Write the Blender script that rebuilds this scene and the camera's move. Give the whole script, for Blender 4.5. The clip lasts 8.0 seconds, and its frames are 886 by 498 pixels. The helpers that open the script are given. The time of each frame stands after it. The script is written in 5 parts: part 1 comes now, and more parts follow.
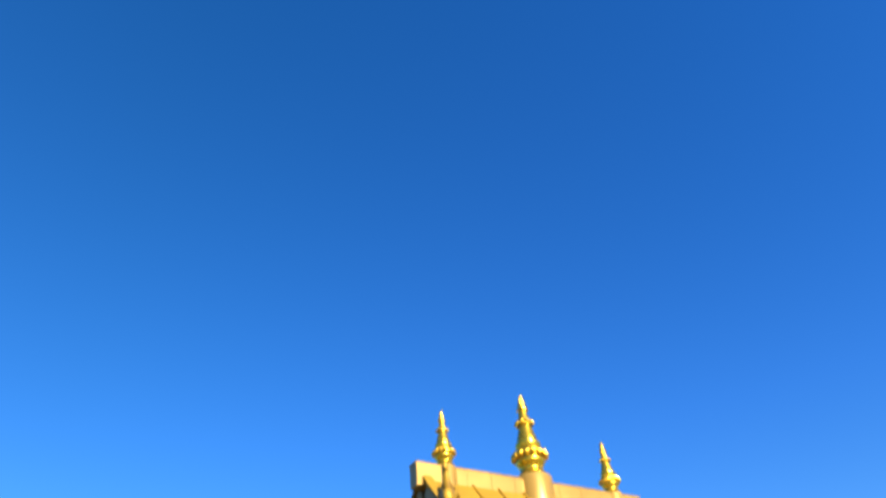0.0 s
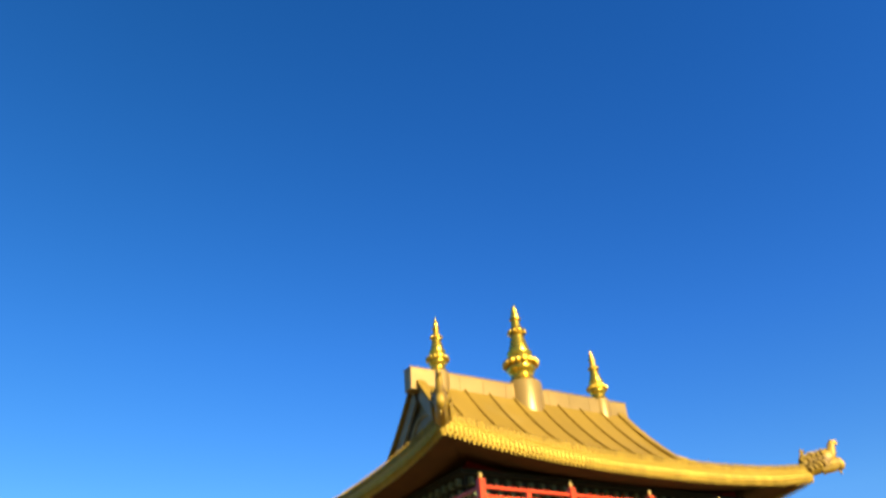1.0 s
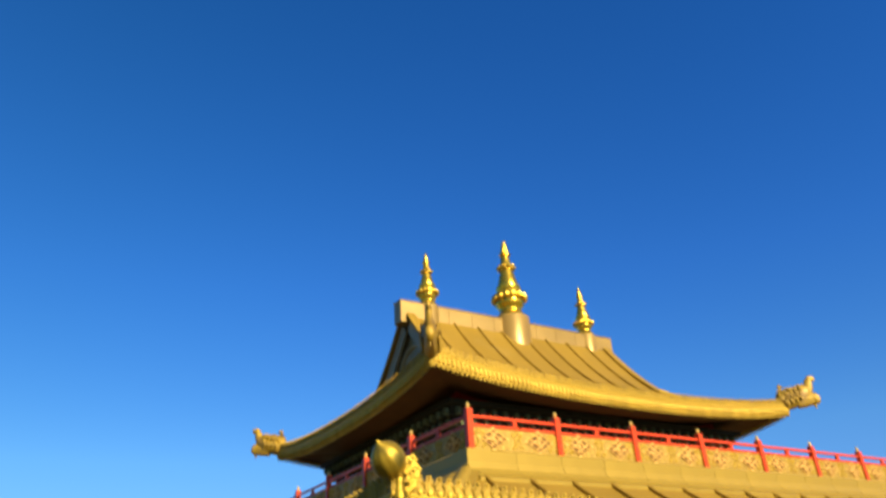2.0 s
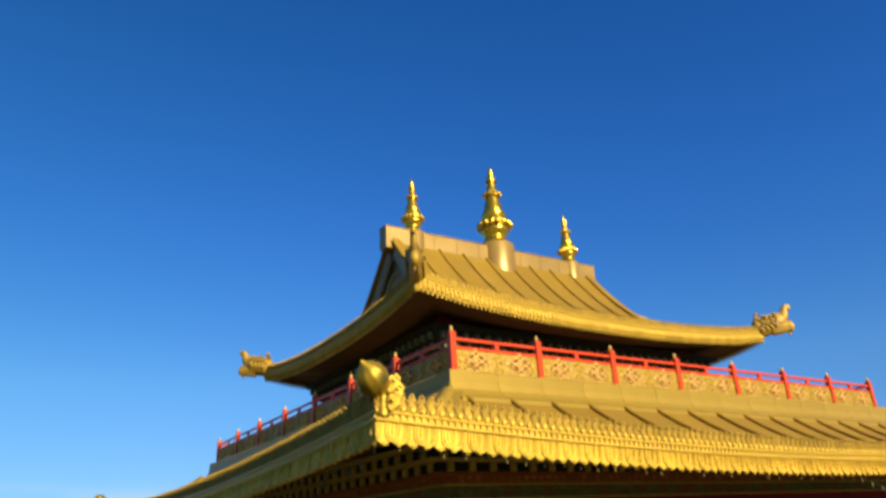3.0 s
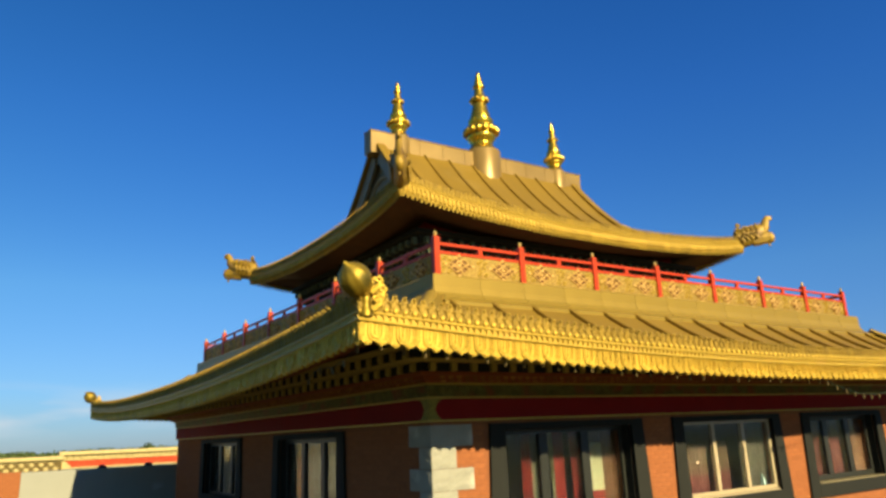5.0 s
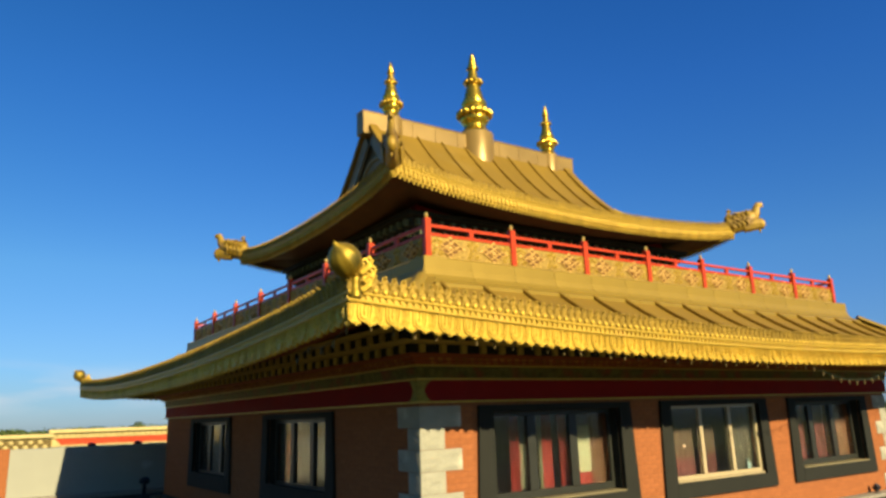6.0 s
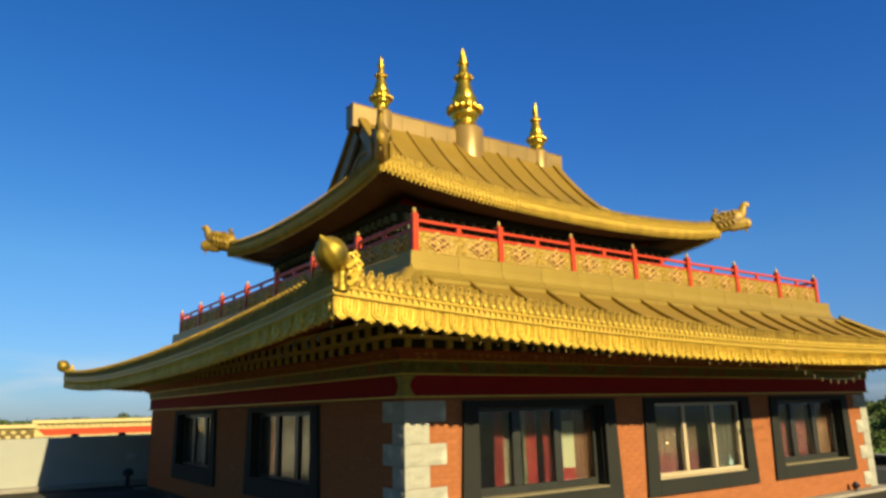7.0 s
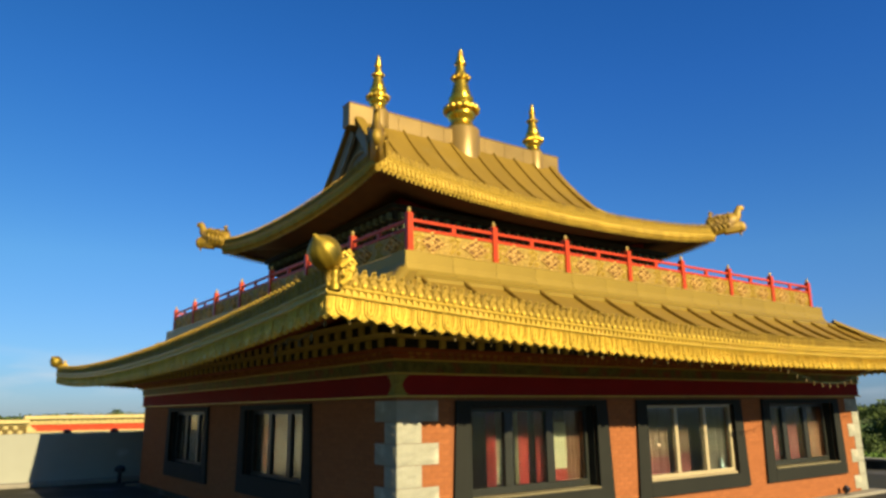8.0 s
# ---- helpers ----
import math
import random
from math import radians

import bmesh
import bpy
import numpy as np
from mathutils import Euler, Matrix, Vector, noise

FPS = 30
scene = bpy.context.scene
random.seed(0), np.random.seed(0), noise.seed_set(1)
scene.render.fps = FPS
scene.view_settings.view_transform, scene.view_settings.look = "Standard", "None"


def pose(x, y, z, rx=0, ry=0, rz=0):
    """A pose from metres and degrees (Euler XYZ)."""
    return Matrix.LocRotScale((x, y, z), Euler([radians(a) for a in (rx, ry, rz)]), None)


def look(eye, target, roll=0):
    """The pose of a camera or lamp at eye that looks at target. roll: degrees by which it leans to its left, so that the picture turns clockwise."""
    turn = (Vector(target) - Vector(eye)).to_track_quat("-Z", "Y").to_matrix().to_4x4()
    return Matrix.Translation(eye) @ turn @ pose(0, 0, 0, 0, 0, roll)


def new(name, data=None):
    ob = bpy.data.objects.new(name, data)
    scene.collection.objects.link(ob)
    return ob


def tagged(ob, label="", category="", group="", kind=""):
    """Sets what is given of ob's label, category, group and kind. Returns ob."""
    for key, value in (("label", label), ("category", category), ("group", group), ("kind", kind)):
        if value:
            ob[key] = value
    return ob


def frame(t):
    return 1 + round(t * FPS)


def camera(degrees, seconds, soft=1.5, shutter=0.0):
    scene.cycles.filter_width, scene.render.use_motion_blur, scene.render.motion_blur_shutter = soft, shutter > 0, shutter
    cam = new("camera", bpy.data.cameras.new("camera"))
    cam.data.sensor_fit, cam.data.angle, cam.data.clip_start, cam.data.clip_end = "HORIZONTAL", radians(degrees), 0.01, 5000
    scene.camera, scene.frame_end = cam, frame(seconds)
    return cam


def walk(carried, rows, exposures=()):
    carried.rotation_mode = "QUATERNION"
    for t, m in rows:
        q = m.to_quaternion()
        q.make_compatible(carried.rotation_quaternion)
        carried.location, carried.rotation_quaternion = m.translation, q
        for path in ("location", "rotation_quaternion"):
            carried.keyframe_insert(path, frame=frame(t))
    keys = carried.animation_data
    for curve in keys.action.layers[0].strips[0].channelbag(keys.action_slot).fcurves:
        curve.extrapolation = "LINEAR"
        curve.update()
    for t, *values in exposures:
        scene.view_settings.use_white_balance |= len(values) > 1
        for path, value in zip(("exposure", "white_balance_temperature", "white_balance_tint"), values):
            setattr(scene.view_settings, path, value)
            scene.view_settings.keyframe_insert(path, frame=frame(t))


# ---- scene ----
cam = camera(64.2, 8.0, soft=2.9, shutter=0.9)
PATH = [
    (0, -5.440, -8.551, 2.170, -28.606, 40.701, 4.099),
    (0.5, -5.439, -8.550, 2.171, -29.108, 37.003, 3.560),
    (1, -5.441, -8.553, 2.168, -29.486, 33.395, 3.395),
    (1.5, -5.461, -8.558, 2.162, -29.969, 30.841, 3.153),
    (3, -5.438, -8.555, 2.105, -31.917, 22.170, 2.861),
    (3.5, -5.428, -8.553, 2.094, -32.275, 19.687, 2.774),
    (4, -5.408, -8.532, 2.083, -32.593, 17.479, 2.703),
    (4.5, -5.396, -8.514, 2.072, -32.960, 15.878, 2.611),
    (6, -5.359, -8.497, 2.055, -34.080, 13.289, 1.887),
    (6.5, -5.344, -8.505, 2.053, -34.608, 12.950, 1.652),
    (7, -5.344, -8.514, 2.060, -35.151, 12.833, 1.301),
    (7.5, -5.337, -8.525, 2.056, -35.425, 12.867, 1.000),
    (8, -5.329, -8.536, 2.062, -35.610, 12.800, 0.728),
]
walk(cam, [(t, pose(x, y, z, 90 + pitch, roll, yaw)) for t, x, y, z, yaw, pitch, roll in PATH],
     exposures=[(0, 1.78), (0.5, 1.64), (1.0, 1.5), (1.5, 1.36), (3.0, 1.05), (4.0, 0.96), (8.0, 0.94)])

# ---- light ----
SUN_EL = radians(24.8)
world = bpy.data.worlds.new("world")
scene.world = world
world.use_nodes = True
wn, wl = world.node_tree.nodes, world.node_tree.links
bg = wn["Background"]
sky = wn.new("ShaderNodeTexSky")
sky.sky_type = "NISHITA"
sky.sun_disc = False
sky.sun_elevation = SUN_EL
sky.sun_rotation = radians(176.4)
sky.air_density, sky.dust_density, sky.ozone_density = 1.0, 0.0, 4.0
hsv = wn.new("ShaderNodeHueSaturation")
hsv.inputs["Saturation"].default_value = 1.2
tint = wn.new("ShaderNodeMix")
tint.data_type, tint.blend_type = "RGBA", "MULTIPLY"
tint.inputs[0].default_value = 1.0
tint.inputs[7].default_value = (0.965, 0.983, 1.235, 1)
wl.new(sky.outputs[0], tint.inputs[6])
wl.new(tint.outputs[2], hsv.inputs["Color"])
# thin white cloud banks low over the horizon
tc = wn.new("ShaderNodeTexCoord")
cmap = wn.new("ShaderNodeMapping")
cmap.inputs["Scale"].default_value = (5, 5, 26)
cn = wn.new("ShaderNodeTexNoise")
cn.inputs["Scale"].default_value = 1.3
cn.inputs["Detail"].default_value = 6
cr = wn.new("ShaderNodeValToRGB")
cr.color_ramp.elements[0].position, cr.color_ramp.elements[1].position = 0.43, 0.7
sep = wn.new("ShaderNodeSeparateXYZ")
band = wn.new("ShaderNodeValToRGB")
band.color_ramp.elements[0].position = 0.0
band.color_ramp.elements[0].color = (0.02, 0.02, 0.02, 1)
band.color_ramp.elements[1].position = 0.085
band.color_ramp.elements[1].color = (0, 0, 0, 1)
e_mid = band.color_ramp.elements.new(0.045)
e_mid.color = (0.75, 0.75, 0.75, 1)
cm = wn.new("ShaderNodeMath")
cm.operation = "MULTIPLY"
cmix = wn.new("ShaderNodeMix")
cmix.data_type = "RGBA"
cmix.inputs[7].default_value = (6.2, 6.6, 7.0, 1)
wl.new(tc.outputs["Generated"], cmap.inputs[0])
wl.new(cmap.outputs[0], cn.inputs["Vector"])
wl.new(cn.outputs[0], cr.inputs[0])
wl.new(tc.outputs["Generated"], sep.inputs[0])
wl.new(sep.outputs["Z"], band.inputs[0])
wl.new(cr.outputs[0], cm.inputs[0])
wl.new(band.outputs[0], cm.inputs[1])
wl.new(cm.outputs[0], cmix.inputs[0])
haze = wn.new("ShaderNodeValToRGB")
haze.color_ramp.elements[0].position, haze.color_ramp.elements[1].position = 0.0, 0.42
haze.color_ramp.elements[0].color, haze.color_ramp.elements[1].color = (0.3, 0.43, 0.6, 1), (0.97, 1, 1, 1)
e_low = haze.color_ramp.elements.new(0.07)
e_low.color = (0.53, 0.68, 0.76, 1)
e_up = haze.color_ramp.elements.new(0.2)
e_up.color = (0.98, 0.985, 0.85, 1)
dim = wn.new("ShaderNodeMix")
dim.data_type, dim.blend_type = "RGBA", "MULTIPLY"
dim.inputs[0].default_value = 1.0
wl.new(sep.outputs["Z"], haze.inputs[0])
wl.new(hsv.outputs[0], dim.inputs[6])
wl.new(haze.outputs[0], dim.inputs[7])
# the sky is hazier and greener towards the west, deeper blue towards the east
veer = wn.new("ShaderNodeValToRGB")
veer.color_ramp.elements[0].position, veer.color_ramp.elements[1].position = 0.0, 0.9
veer.color_ramp.elements[0].color, veer.color_ramp.elements[1].color = (0.99, 0.995, 0.93, 1), (0.95, 1.0, 1.06, 1)
e_veer = veer.color_ramp.elements.new(0.45)
e_veer.color = (1.01, 1.0, 1.01, 1)
turn_tint = wn.new("ShaderNodeMix")
turn_tint.data_type, turn_tint.blend_type = "RGBA", "MULTIPLY"
turn_tint.inputs[0].default_value = 1.0
wl.new(sep.outputs["X"], veer.inputs[0])
wl.new(dim.outputs[2], turn_tint.inputs[6])
wl.new(veer.outputs[0], turn_tint.inputs[7])
wl.new(turn_tint.outputs[2], cmix.inputs[6])
wl.new(cmix.outputs[2], bg.inputs["Color"])
bg.inputs["Strength"].default_value = 0.058

sun_data = bpy.data.lights.new("sun", "SUN")
sun_data.energy = 5.0
sun_data.angle = radians(0.5)
sun_data.color = (1.0, 0.84, 0.54)
sun = new("sun", sun_data)
sun.matrix_world = look((2.5, -40, 40 * math.tan(SUN_EL)), (0, 0, 0))


# ---- materials ----
def mat(name, rgb, rough=0.6, metal=0.0, var=0.15, scale=6.0, fine=60.0, bump=0.2, bump_dist=0.01, per_object=0.0, per_island=0.0, dirt=None, dirt_at=0.62, spec=0.5, stretch=(1, 1, 1), coat=0.0):
    """A surface with tone varied at two scales, optional stains, and fine relief."""
    m = bpy.data.materials.new(name)
    m.use_nodes = True
    n, l = m.node_tree.nodes, m.node_tree.links
    b = n["Principled BSDF"]
    co = n.new("ShaderNodeTexCoord")
    mp = n.new("ShaderNodeMapping")
    mp.inputs["Scale"].default_value = stretch
    l.new(co.outputs["Object"], mp.inputs[0])
    big, small = n.new("ShaderNodeTexNoise"), n.new("ShaderNodeTexNoise")
    big.inputs["Scale"].default_value, small.inputs["Scale"].default_value = scale, fine
    big.inputs["Detail"].default_value, small.inputs["Detail"].default_value = 5, 3
    for q in (big, small):
        l.new(mp.outputs[0], q.inputs["Vector"])
    lo, hi = [c * (1 - var) for c in rgb], [min(1, c * (1 + var)) for c in rgb]
    ramp = n.new("ShaderNodeValToRGB")
    ramp.color_ramp.elements[0].position, ramp.color_ramp.elements[1].position = 0.3, 0.7
    ramp.color_ramp.elements[0].color, ramp.color_ramp.elements[1].color = (*lo, 1), (*hi, 1)
    mixf = n.new("ShaderNodeMath")
    mixf.operation = "MULTIPLY_ADD"
    mixf.inputs[1].default_value = 0.35
    half = n.new("ShaderNodeMath")
    half.operation = "MULTIPLY"
    half.inputs[1].default_value = 0.65
    l.new(big.outputs[0], half.inputs[0])
    l.new(small.outputs[0], mixf.inputs[0])
    l.new(half.outputs[0], mixf.inputs[2])
    l.new(mixf.outputs[0], ramp.inputs[0])
    col = ramp.outputs[0]
    if per_object or per_island:
        if per_object:
            src = n.new("ShaderNodeObjectInfo").outputs["Random"]
        else:
            src = n.new("ShaderNodeNewGeometry").outputs["Random Per Island"]
        amount = per_object or per_island
        rng = n.new("ShaderNodeMapRange")
        rng.inputs[3].default_value, rng.inputs[4].default_value = 1 - amount, 1 + amount
        l.new(src, rng.inputs[0])
        hv = n.new("ShaderNodeHueSaturation")
        l.new(rng.outputs[0], hv.inputs["Value"])
        l.new(col, hv.inputs["Color"])
        col = hv.outputs[0]
    if dirt:
        dn = n.new("ShaderNodeTexNoise")
        dn.inputs["Scale"].default_value = scale * 0.45
        dn.inputs["Detail"].default_value = 7
        l.new(mp.outputs[0], dn.inputs["Vector"])
        dr = n.new("ShaderNodeValToRGB")
        dr.color_ramp.elements[0].position, dr.color_ramp.elements[1].position = dirt_at - 0.08, dirt_at + 0.1
        dm = n.new("ShaderNodeMix")
        dm.data_type = "RGBA"
        dm.inputs[7].default_value = (*dirt, 1)
        l.new(dn.outputs[0], dr.inputs[0])
        l.new(dr.outputs[0], dm.inputs[0])
        l.new(col, dm.inputs[6])
        col = dm.outputs[2]
    l.new(col, b.inputs["Base Color"])
    rr = n.new("ShaderNodeMapRange")
    rr.inputs[3].default_value, rr.inputs[4].default_value = max(0.03, rough - 0.1), min(1, rough + 0.12)
    l.new(big.outputs[0], rr.inputs[0])
    l.new(rr.outputs[0], b.inputs["Roughness"])
    b.inputs["Metallic"].default_value = metal
    b.inputs["Specular IOR Level"].default_value = spec
    b.inputs["Coat Weight"].default_value = coat
    if bump:
        bp = n.new("ShaderNodeBump")
        bp.inputs["Strength"].default_value, bp.inputs["Distance"].default_value = bump, bump_dist
        l.new(mixf.outputs[0], bp.inputs["Height"])
        l.new(bp.outputs[0], b.inputs["Normal"])
    return m


GOLD = mat("gold_leaf_paint", (0.47, 0.31, 0.036), 0.48, 0.28, 0.12, 3.0, 45, 0.35, 0.01, spec=0.28, dirt=(0.55, 0.33, 0.06), dirt_at=0.66)
GOLD_PIECE = mat("gold_cast_pieces", (0.59, 0.39, 0.048), 0.4, 0.22, 0.24, 22.0, 60, 0.3, 0.008, per_object=0.12, spec=0.14)
GOLD_POLISHED = mat("polished_gold", (0.55, 0.36, 0.034), 0.26, 0.9, 0.08, 4.0, 30, 0.15, 0.006)
GOLD_AGED = mat("aged_gold_cast", (0.28, 0.172, 0.01), 0.55, 0.3, 0.25, 7.0, 40, 0.4, 0.01, dirt=(0.2, 0.12, 0.03), dirt_at=0.6)
UPPER_GOLD = mat("weathered_gold_cast", (0.43, 0.285, 0.038), 0.48, 0.25, 0.24, 16.0, 60, 0.3, 0.008, per_object=0.12, spec=0.14)
# darker than the cast gold: shadows among the curled leaves are in this colour
CREST_GOLD = mat("dull_gold_crest", (0.33, 0.213, 0.024), 0.55, 0.22, 0.25, 20.0, 80, 0.5, 0.008, per_object=0.15, spec=0.3)
BOTTLE_BLUE = mat("pale_blue_plastic", (0.16, 0.24, 0.24), 0.4, 0.0, 0.05, 6.0, 30, 0.0)
STUD_GROUND = mat("dark_ochre_ground", (0.12, 0.085, 0.025), 0.6, 0.0, 0.2, 6.0, 40, 0.2, spec=0.1)
# darker blind copy: the dimness of the far window's outer panes is in it
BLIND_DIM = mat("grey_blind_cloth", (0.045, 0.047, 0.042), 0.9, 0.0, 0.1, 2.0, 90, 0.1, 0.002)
# dark edge and pale ribbons: the relief's light and shade set in two colours
KNOT_DARK = mat("worn_copper_gilt", (0.4, 0.24, 0.05), 0.5, 0.2, 0.25, 20.0, 60, 0.2, spec=0.3)
KNOT_PALE = mat("pale_rose_gilt", (0.55, 0.34, 0.085), 0.45, 0.2, 0.15, 20.0, 60, 0.2, spec=0.3)
PALE_GILT = mat("pale_weathered_gilt", (0.45, 0.36, 0.14), 0.6, 0.1, 0.15, 6.0, 40, 0.3, 0.006, spec=0.2)
PANEL_GOLD = mat("mottled_gold_relief_sheet", (0.29, 0.185, 0.032), 0.5, 0.35, 0.4, 22.0, 70, 0.9, 0.02, spec=0.3)
BUD_GOLD = mat("streaked_olive_gold", (0.3, 0.2, 0.016), 0.5, 0.75, 0.3, 3.0, 9.0, 0.2, 0.006, dirt=(0.13, 0.1, 0.015), dirt_at=0.58, stretch=(6, 6, 0.6))
ROOF_GOLD = mat("gold_sheet_roof", (0.238, 0.145, 0.015), 0.55, 0.25, 0.1, 1.2, 25, 0.12, 0.006, dirt=(0.27, 0.185, 0.05), dirt_at=0.68, spec=0.25, per_object=0.07)
RIDGE_GOLD = mat("brushed_bronze_sheet", (0.265, 0.168, 0.037), 0.38, 0.35, 0.1, 1.5, 30, 0.12, 0.005, per_object=0.05)
KERB_GOLD = mat("satin_gold_sheet", (0.268, 0.178, 0.022), 0.45, 0.3, 0.09, 1.2, 25, 0.12, 0.006, per_object=0.04, spec=0.3)
GABLE = mat("grey_green_gable_metal", (0.21, 0.195, 0.13), 0.5, 0.2, 0.25, 3.0, 30, 0.25, spec=0.2)
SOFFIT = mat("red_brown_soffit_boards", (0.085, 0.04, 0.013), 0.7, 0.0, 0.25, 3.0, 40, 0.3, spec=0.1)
RED = mat("orange_red_gloss_paint", (0.4, 0.042, 0.009), 0.35, 0.0, 0.1, 5.0, 50, 0.15, 0.004, spec=0.2)
RELIEF_RED = mat("brown_recess", (0.14, 0.065, 0.02), 0.6, 0.0, 0.2, 9.0, 60, 0.2, spec=0.1)
MAROON = mat("maroon_frieze_paint", (0.21, 0.013, 0.011), 0.7, 0.0, 0.12, 2.0, 30, 0.15, 0.005, spec=0.05)
CORNER_GILT = mat("dim_green_gold_paint", (0.23, 0.185, 0.03), 0.6, 0.1, 0.4, 8.0, 40, 0.3, spec=0.2)
BROWN_RED = mat("brown_red_moulding", (0.26, 0.07, 0.02), 0.55, 0.0, 0.2, 4.0, 40, 0.2, spec=0.05)
PETAL_RED = mat("painted_petals", (0.3, 0.13, 0.03), 0.6, 0.0, 0.3, 5.0, 30, 0.1, per_island=0.3, spec=0.05)
GREEN_FRIEZE = mat("dark_green_painted_frieze", (0.11, 0.095, 0.022), 0.55, 0.0, 0.5, 9.0, 26, 0.2, dirt=(0.2, 0.05, 0.02), dirt_at=0.58, spec=0.06)
TRIM_GOLD = mat("gold_trim_line", (0.5, 0.34, 0.05), 0.45, 0.5, 0.15, 5.0, 40, 0.2, spec=0.3)
OCHRE = mat("ochre_dentil_paint", (0.42, 0.295, 0.055), 0.55, 0.1, 0.2, 6.0, 40, 0.2, spec=0.1)
# dim green blocks, darkened in colour for the shade under the upper eaves
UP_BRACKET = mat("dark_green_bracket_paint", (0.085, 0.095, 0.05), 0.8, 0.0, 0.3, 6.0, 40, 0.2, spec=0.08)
# near-black colour that holds the shade in the gaps between brackets
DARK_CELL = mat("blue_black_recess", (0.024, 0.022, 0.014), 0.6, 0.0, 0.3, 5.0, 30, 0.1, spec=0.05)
BRICK = mat("orange_brick", (0.28, 0.1, 0.034), 0.8, 0.0, 0.14, 12.0, 90, 0.5, 0.006, per_object=0.07, spec=0.05)
BRICK_JOINED = mat("orange_brick_courses", (0.28, 0.1, 0.034), 0.8, 0.0, 0.14, 12.0, 90, 0.5, 0.006, per_island=0.07, spec=0.05)
MORTAR = mat("brick_mortar", (0.245, 0.09, 0.033), 0.9, 0.0, 0.15, 8.0, 80, 0.5, 0.005, spec=0.1)
STONE = mat("cream_rock_faced_stone", (0.29, 0.28, 0.2), 0.8, 0.0, 0.12, 5.0, 40, 0.8, 0.02, per_object=0.06, dirt=(0.5, 0.45, 0.32), dirt_at=0.66, spec=0.2)
GREY_PAINT = mat("dark_grey_paint", (0.0215, 0.022, 0.0165), 0.7, 0.0, 0.12, 3.0, 40, 0.15, 0.004, spec=0.08)
GREY_FRAME = mat("grey_window_frame", (0.022, 0.023, 0.016), 0.4, 0.0, 0.1, 4.0, 40, 0.1, 0.003, spec=0.3)
CREAM = mat("cream_window_frame", (0.374, 0.3, 0.162), 0.4, 0.0, 0.06, 3.0, 30, 0.1, 0.003)
SILL = mat("pale_sill", (0.17, 0.14, 0.065), 0.6, 0.0, 0.15, 5.0, 40, 0.2)
CURTAIN_RED = mat("red_curtain_cloth", (0.165, 0.011, 0.006), 0.9, 0.0, 0.15, 6.0, 200, 0.2, 0.002)
CURTAIN_CREAM = mat("cream_curtain_cloth", (0.3, 0.3, 0.19), 0.9, 0.0, 0.08, 6.0, 200, 0.2, 0.002)
# red curtain copy with the panes' hazy reflection put into a darker colour
CURTAIN_DULL = mat("dull_red_curtain_cloth", (0.06, 0.009, 0.006), 0.9, 0.0, 0.2, 6.0, 200, 0.2, 0.002)
CURTAIN_BEIGE = mat("beige_curtain_cloth", (0.05, 0.028, 0.011), 0.9, 0.0, 0.2, 6.0, 200, 0.2, 0.002)
PANEL_OLIVE = mat("olive_board", (0.02, 0.0155, 0.004), 0.8, 0.0, 0.15, 4.0, 60, 0.2, 0.002)
CURTAIN_BROWN = mat("brown_curtain_cloth", (0.075, 0.03, 0.009), 0.9, 0.0, 0.15, 6.0, 200, 0.2, 0.002)
BLIND = mat("pale_blind_cloth", (0.095, 0.093, 0.06), 0.9, 0.0, 0.06, 2.0, 90, 0.1, 0.002)
ROOM = mat("plain_room_plaster", (0.187, 0.156, 0.125), 0.9, 0.0, 0.1, 2.0, 40, 0.1)
DECK = mat("dark_bitumen_deck", (0.036, 0.034, 0.02), 0.85, 0.0, 0.25, 1.5, 120, 0.5, 0.006, dirt=(0.09, 0.085, 0.075), dirt_at=0.6, spec=0.15)
WHITE = mat("white_rendered_wall", (0.285, 0.285, 0.215), 0.8, 0.0, 0.06, 1.5, 50, 0.25, 0.004, dirt=(0.55, 0.53, 0.46), dirt_at=0.7, spec=0.2)
PLINTH = mat("pale_concrete_plinth", (0.225, 0.2, 0.144), 0.85, 0.0, 0.14, 4.0, 60, 0.4)
CAP_GOLD = mat("pale_gold_cap", (0.62, 0.43, 0.11), 0.3, 0.5, 0.08, 6.0, 40, 0.1)
BULB = mat("clear_lamp_bulb", (0.1, 0.07, 0.02), 0.6, 0.0, 0.05, 9.0, 30, 0.0, spec=0.2)
CABLE = mat("green_lamp_cable", (0.0187, 0.0374, 0.0187), 0.5, 0.0, 0.1, 9.0, 30, 0.0)
GRASS = mat("meadow_ground", (0.07, 0.11, 0.02), 0.95, 0.0, 0.35, 0.02, 0.4, 0.2, 0.05, dirt=(0.16, 0.15, 0.05), dirt_at=0.55, spec=0.1)
LEAF = mat("tree_leaves", (0.1, 0.17, 0.025), 0.7, 0.0, 0.3, 0.6, 6, 0.0, per_island=0.45, spec=0.2)
LEAF_DARK = mat("dark_tree_leaves", (0.06, 0.085, 0.02), 0.75, 0.0, 0.3, 0.6, 6, 0.0, per_island=0.4, spec=0.15)
BARK = mat("tree_bark", (0.0749, 0.0562, 0.0374), 0.9, 0.0, 0.25, 4.0, 30, 0.6, 0.02)
BLACK = mat("black_plastic", (0.00936, 0.00936, 0.00936), 0.5, 0.0, 0.1, 5.0, 40, 0.1)

# glow for one small bright spot in the cream framed window
GLOW = bpy.data.materials.new("lit_bulb")
GLOW.use_nodes = True
_e = GLOW.node_tree.nodes["Principled BSDF"]
_e.inputs["Emission Color"].default_value = (1.0, 0.45, 0.12, 1)
_e.inputs["Emission Strength"].default_value = 0.9
GLASS = bpy.data.materials.new("window_glass")
GLASS.use_nodes = True
_g = GLASS.node_tree.nodes["Principled BSDF"]
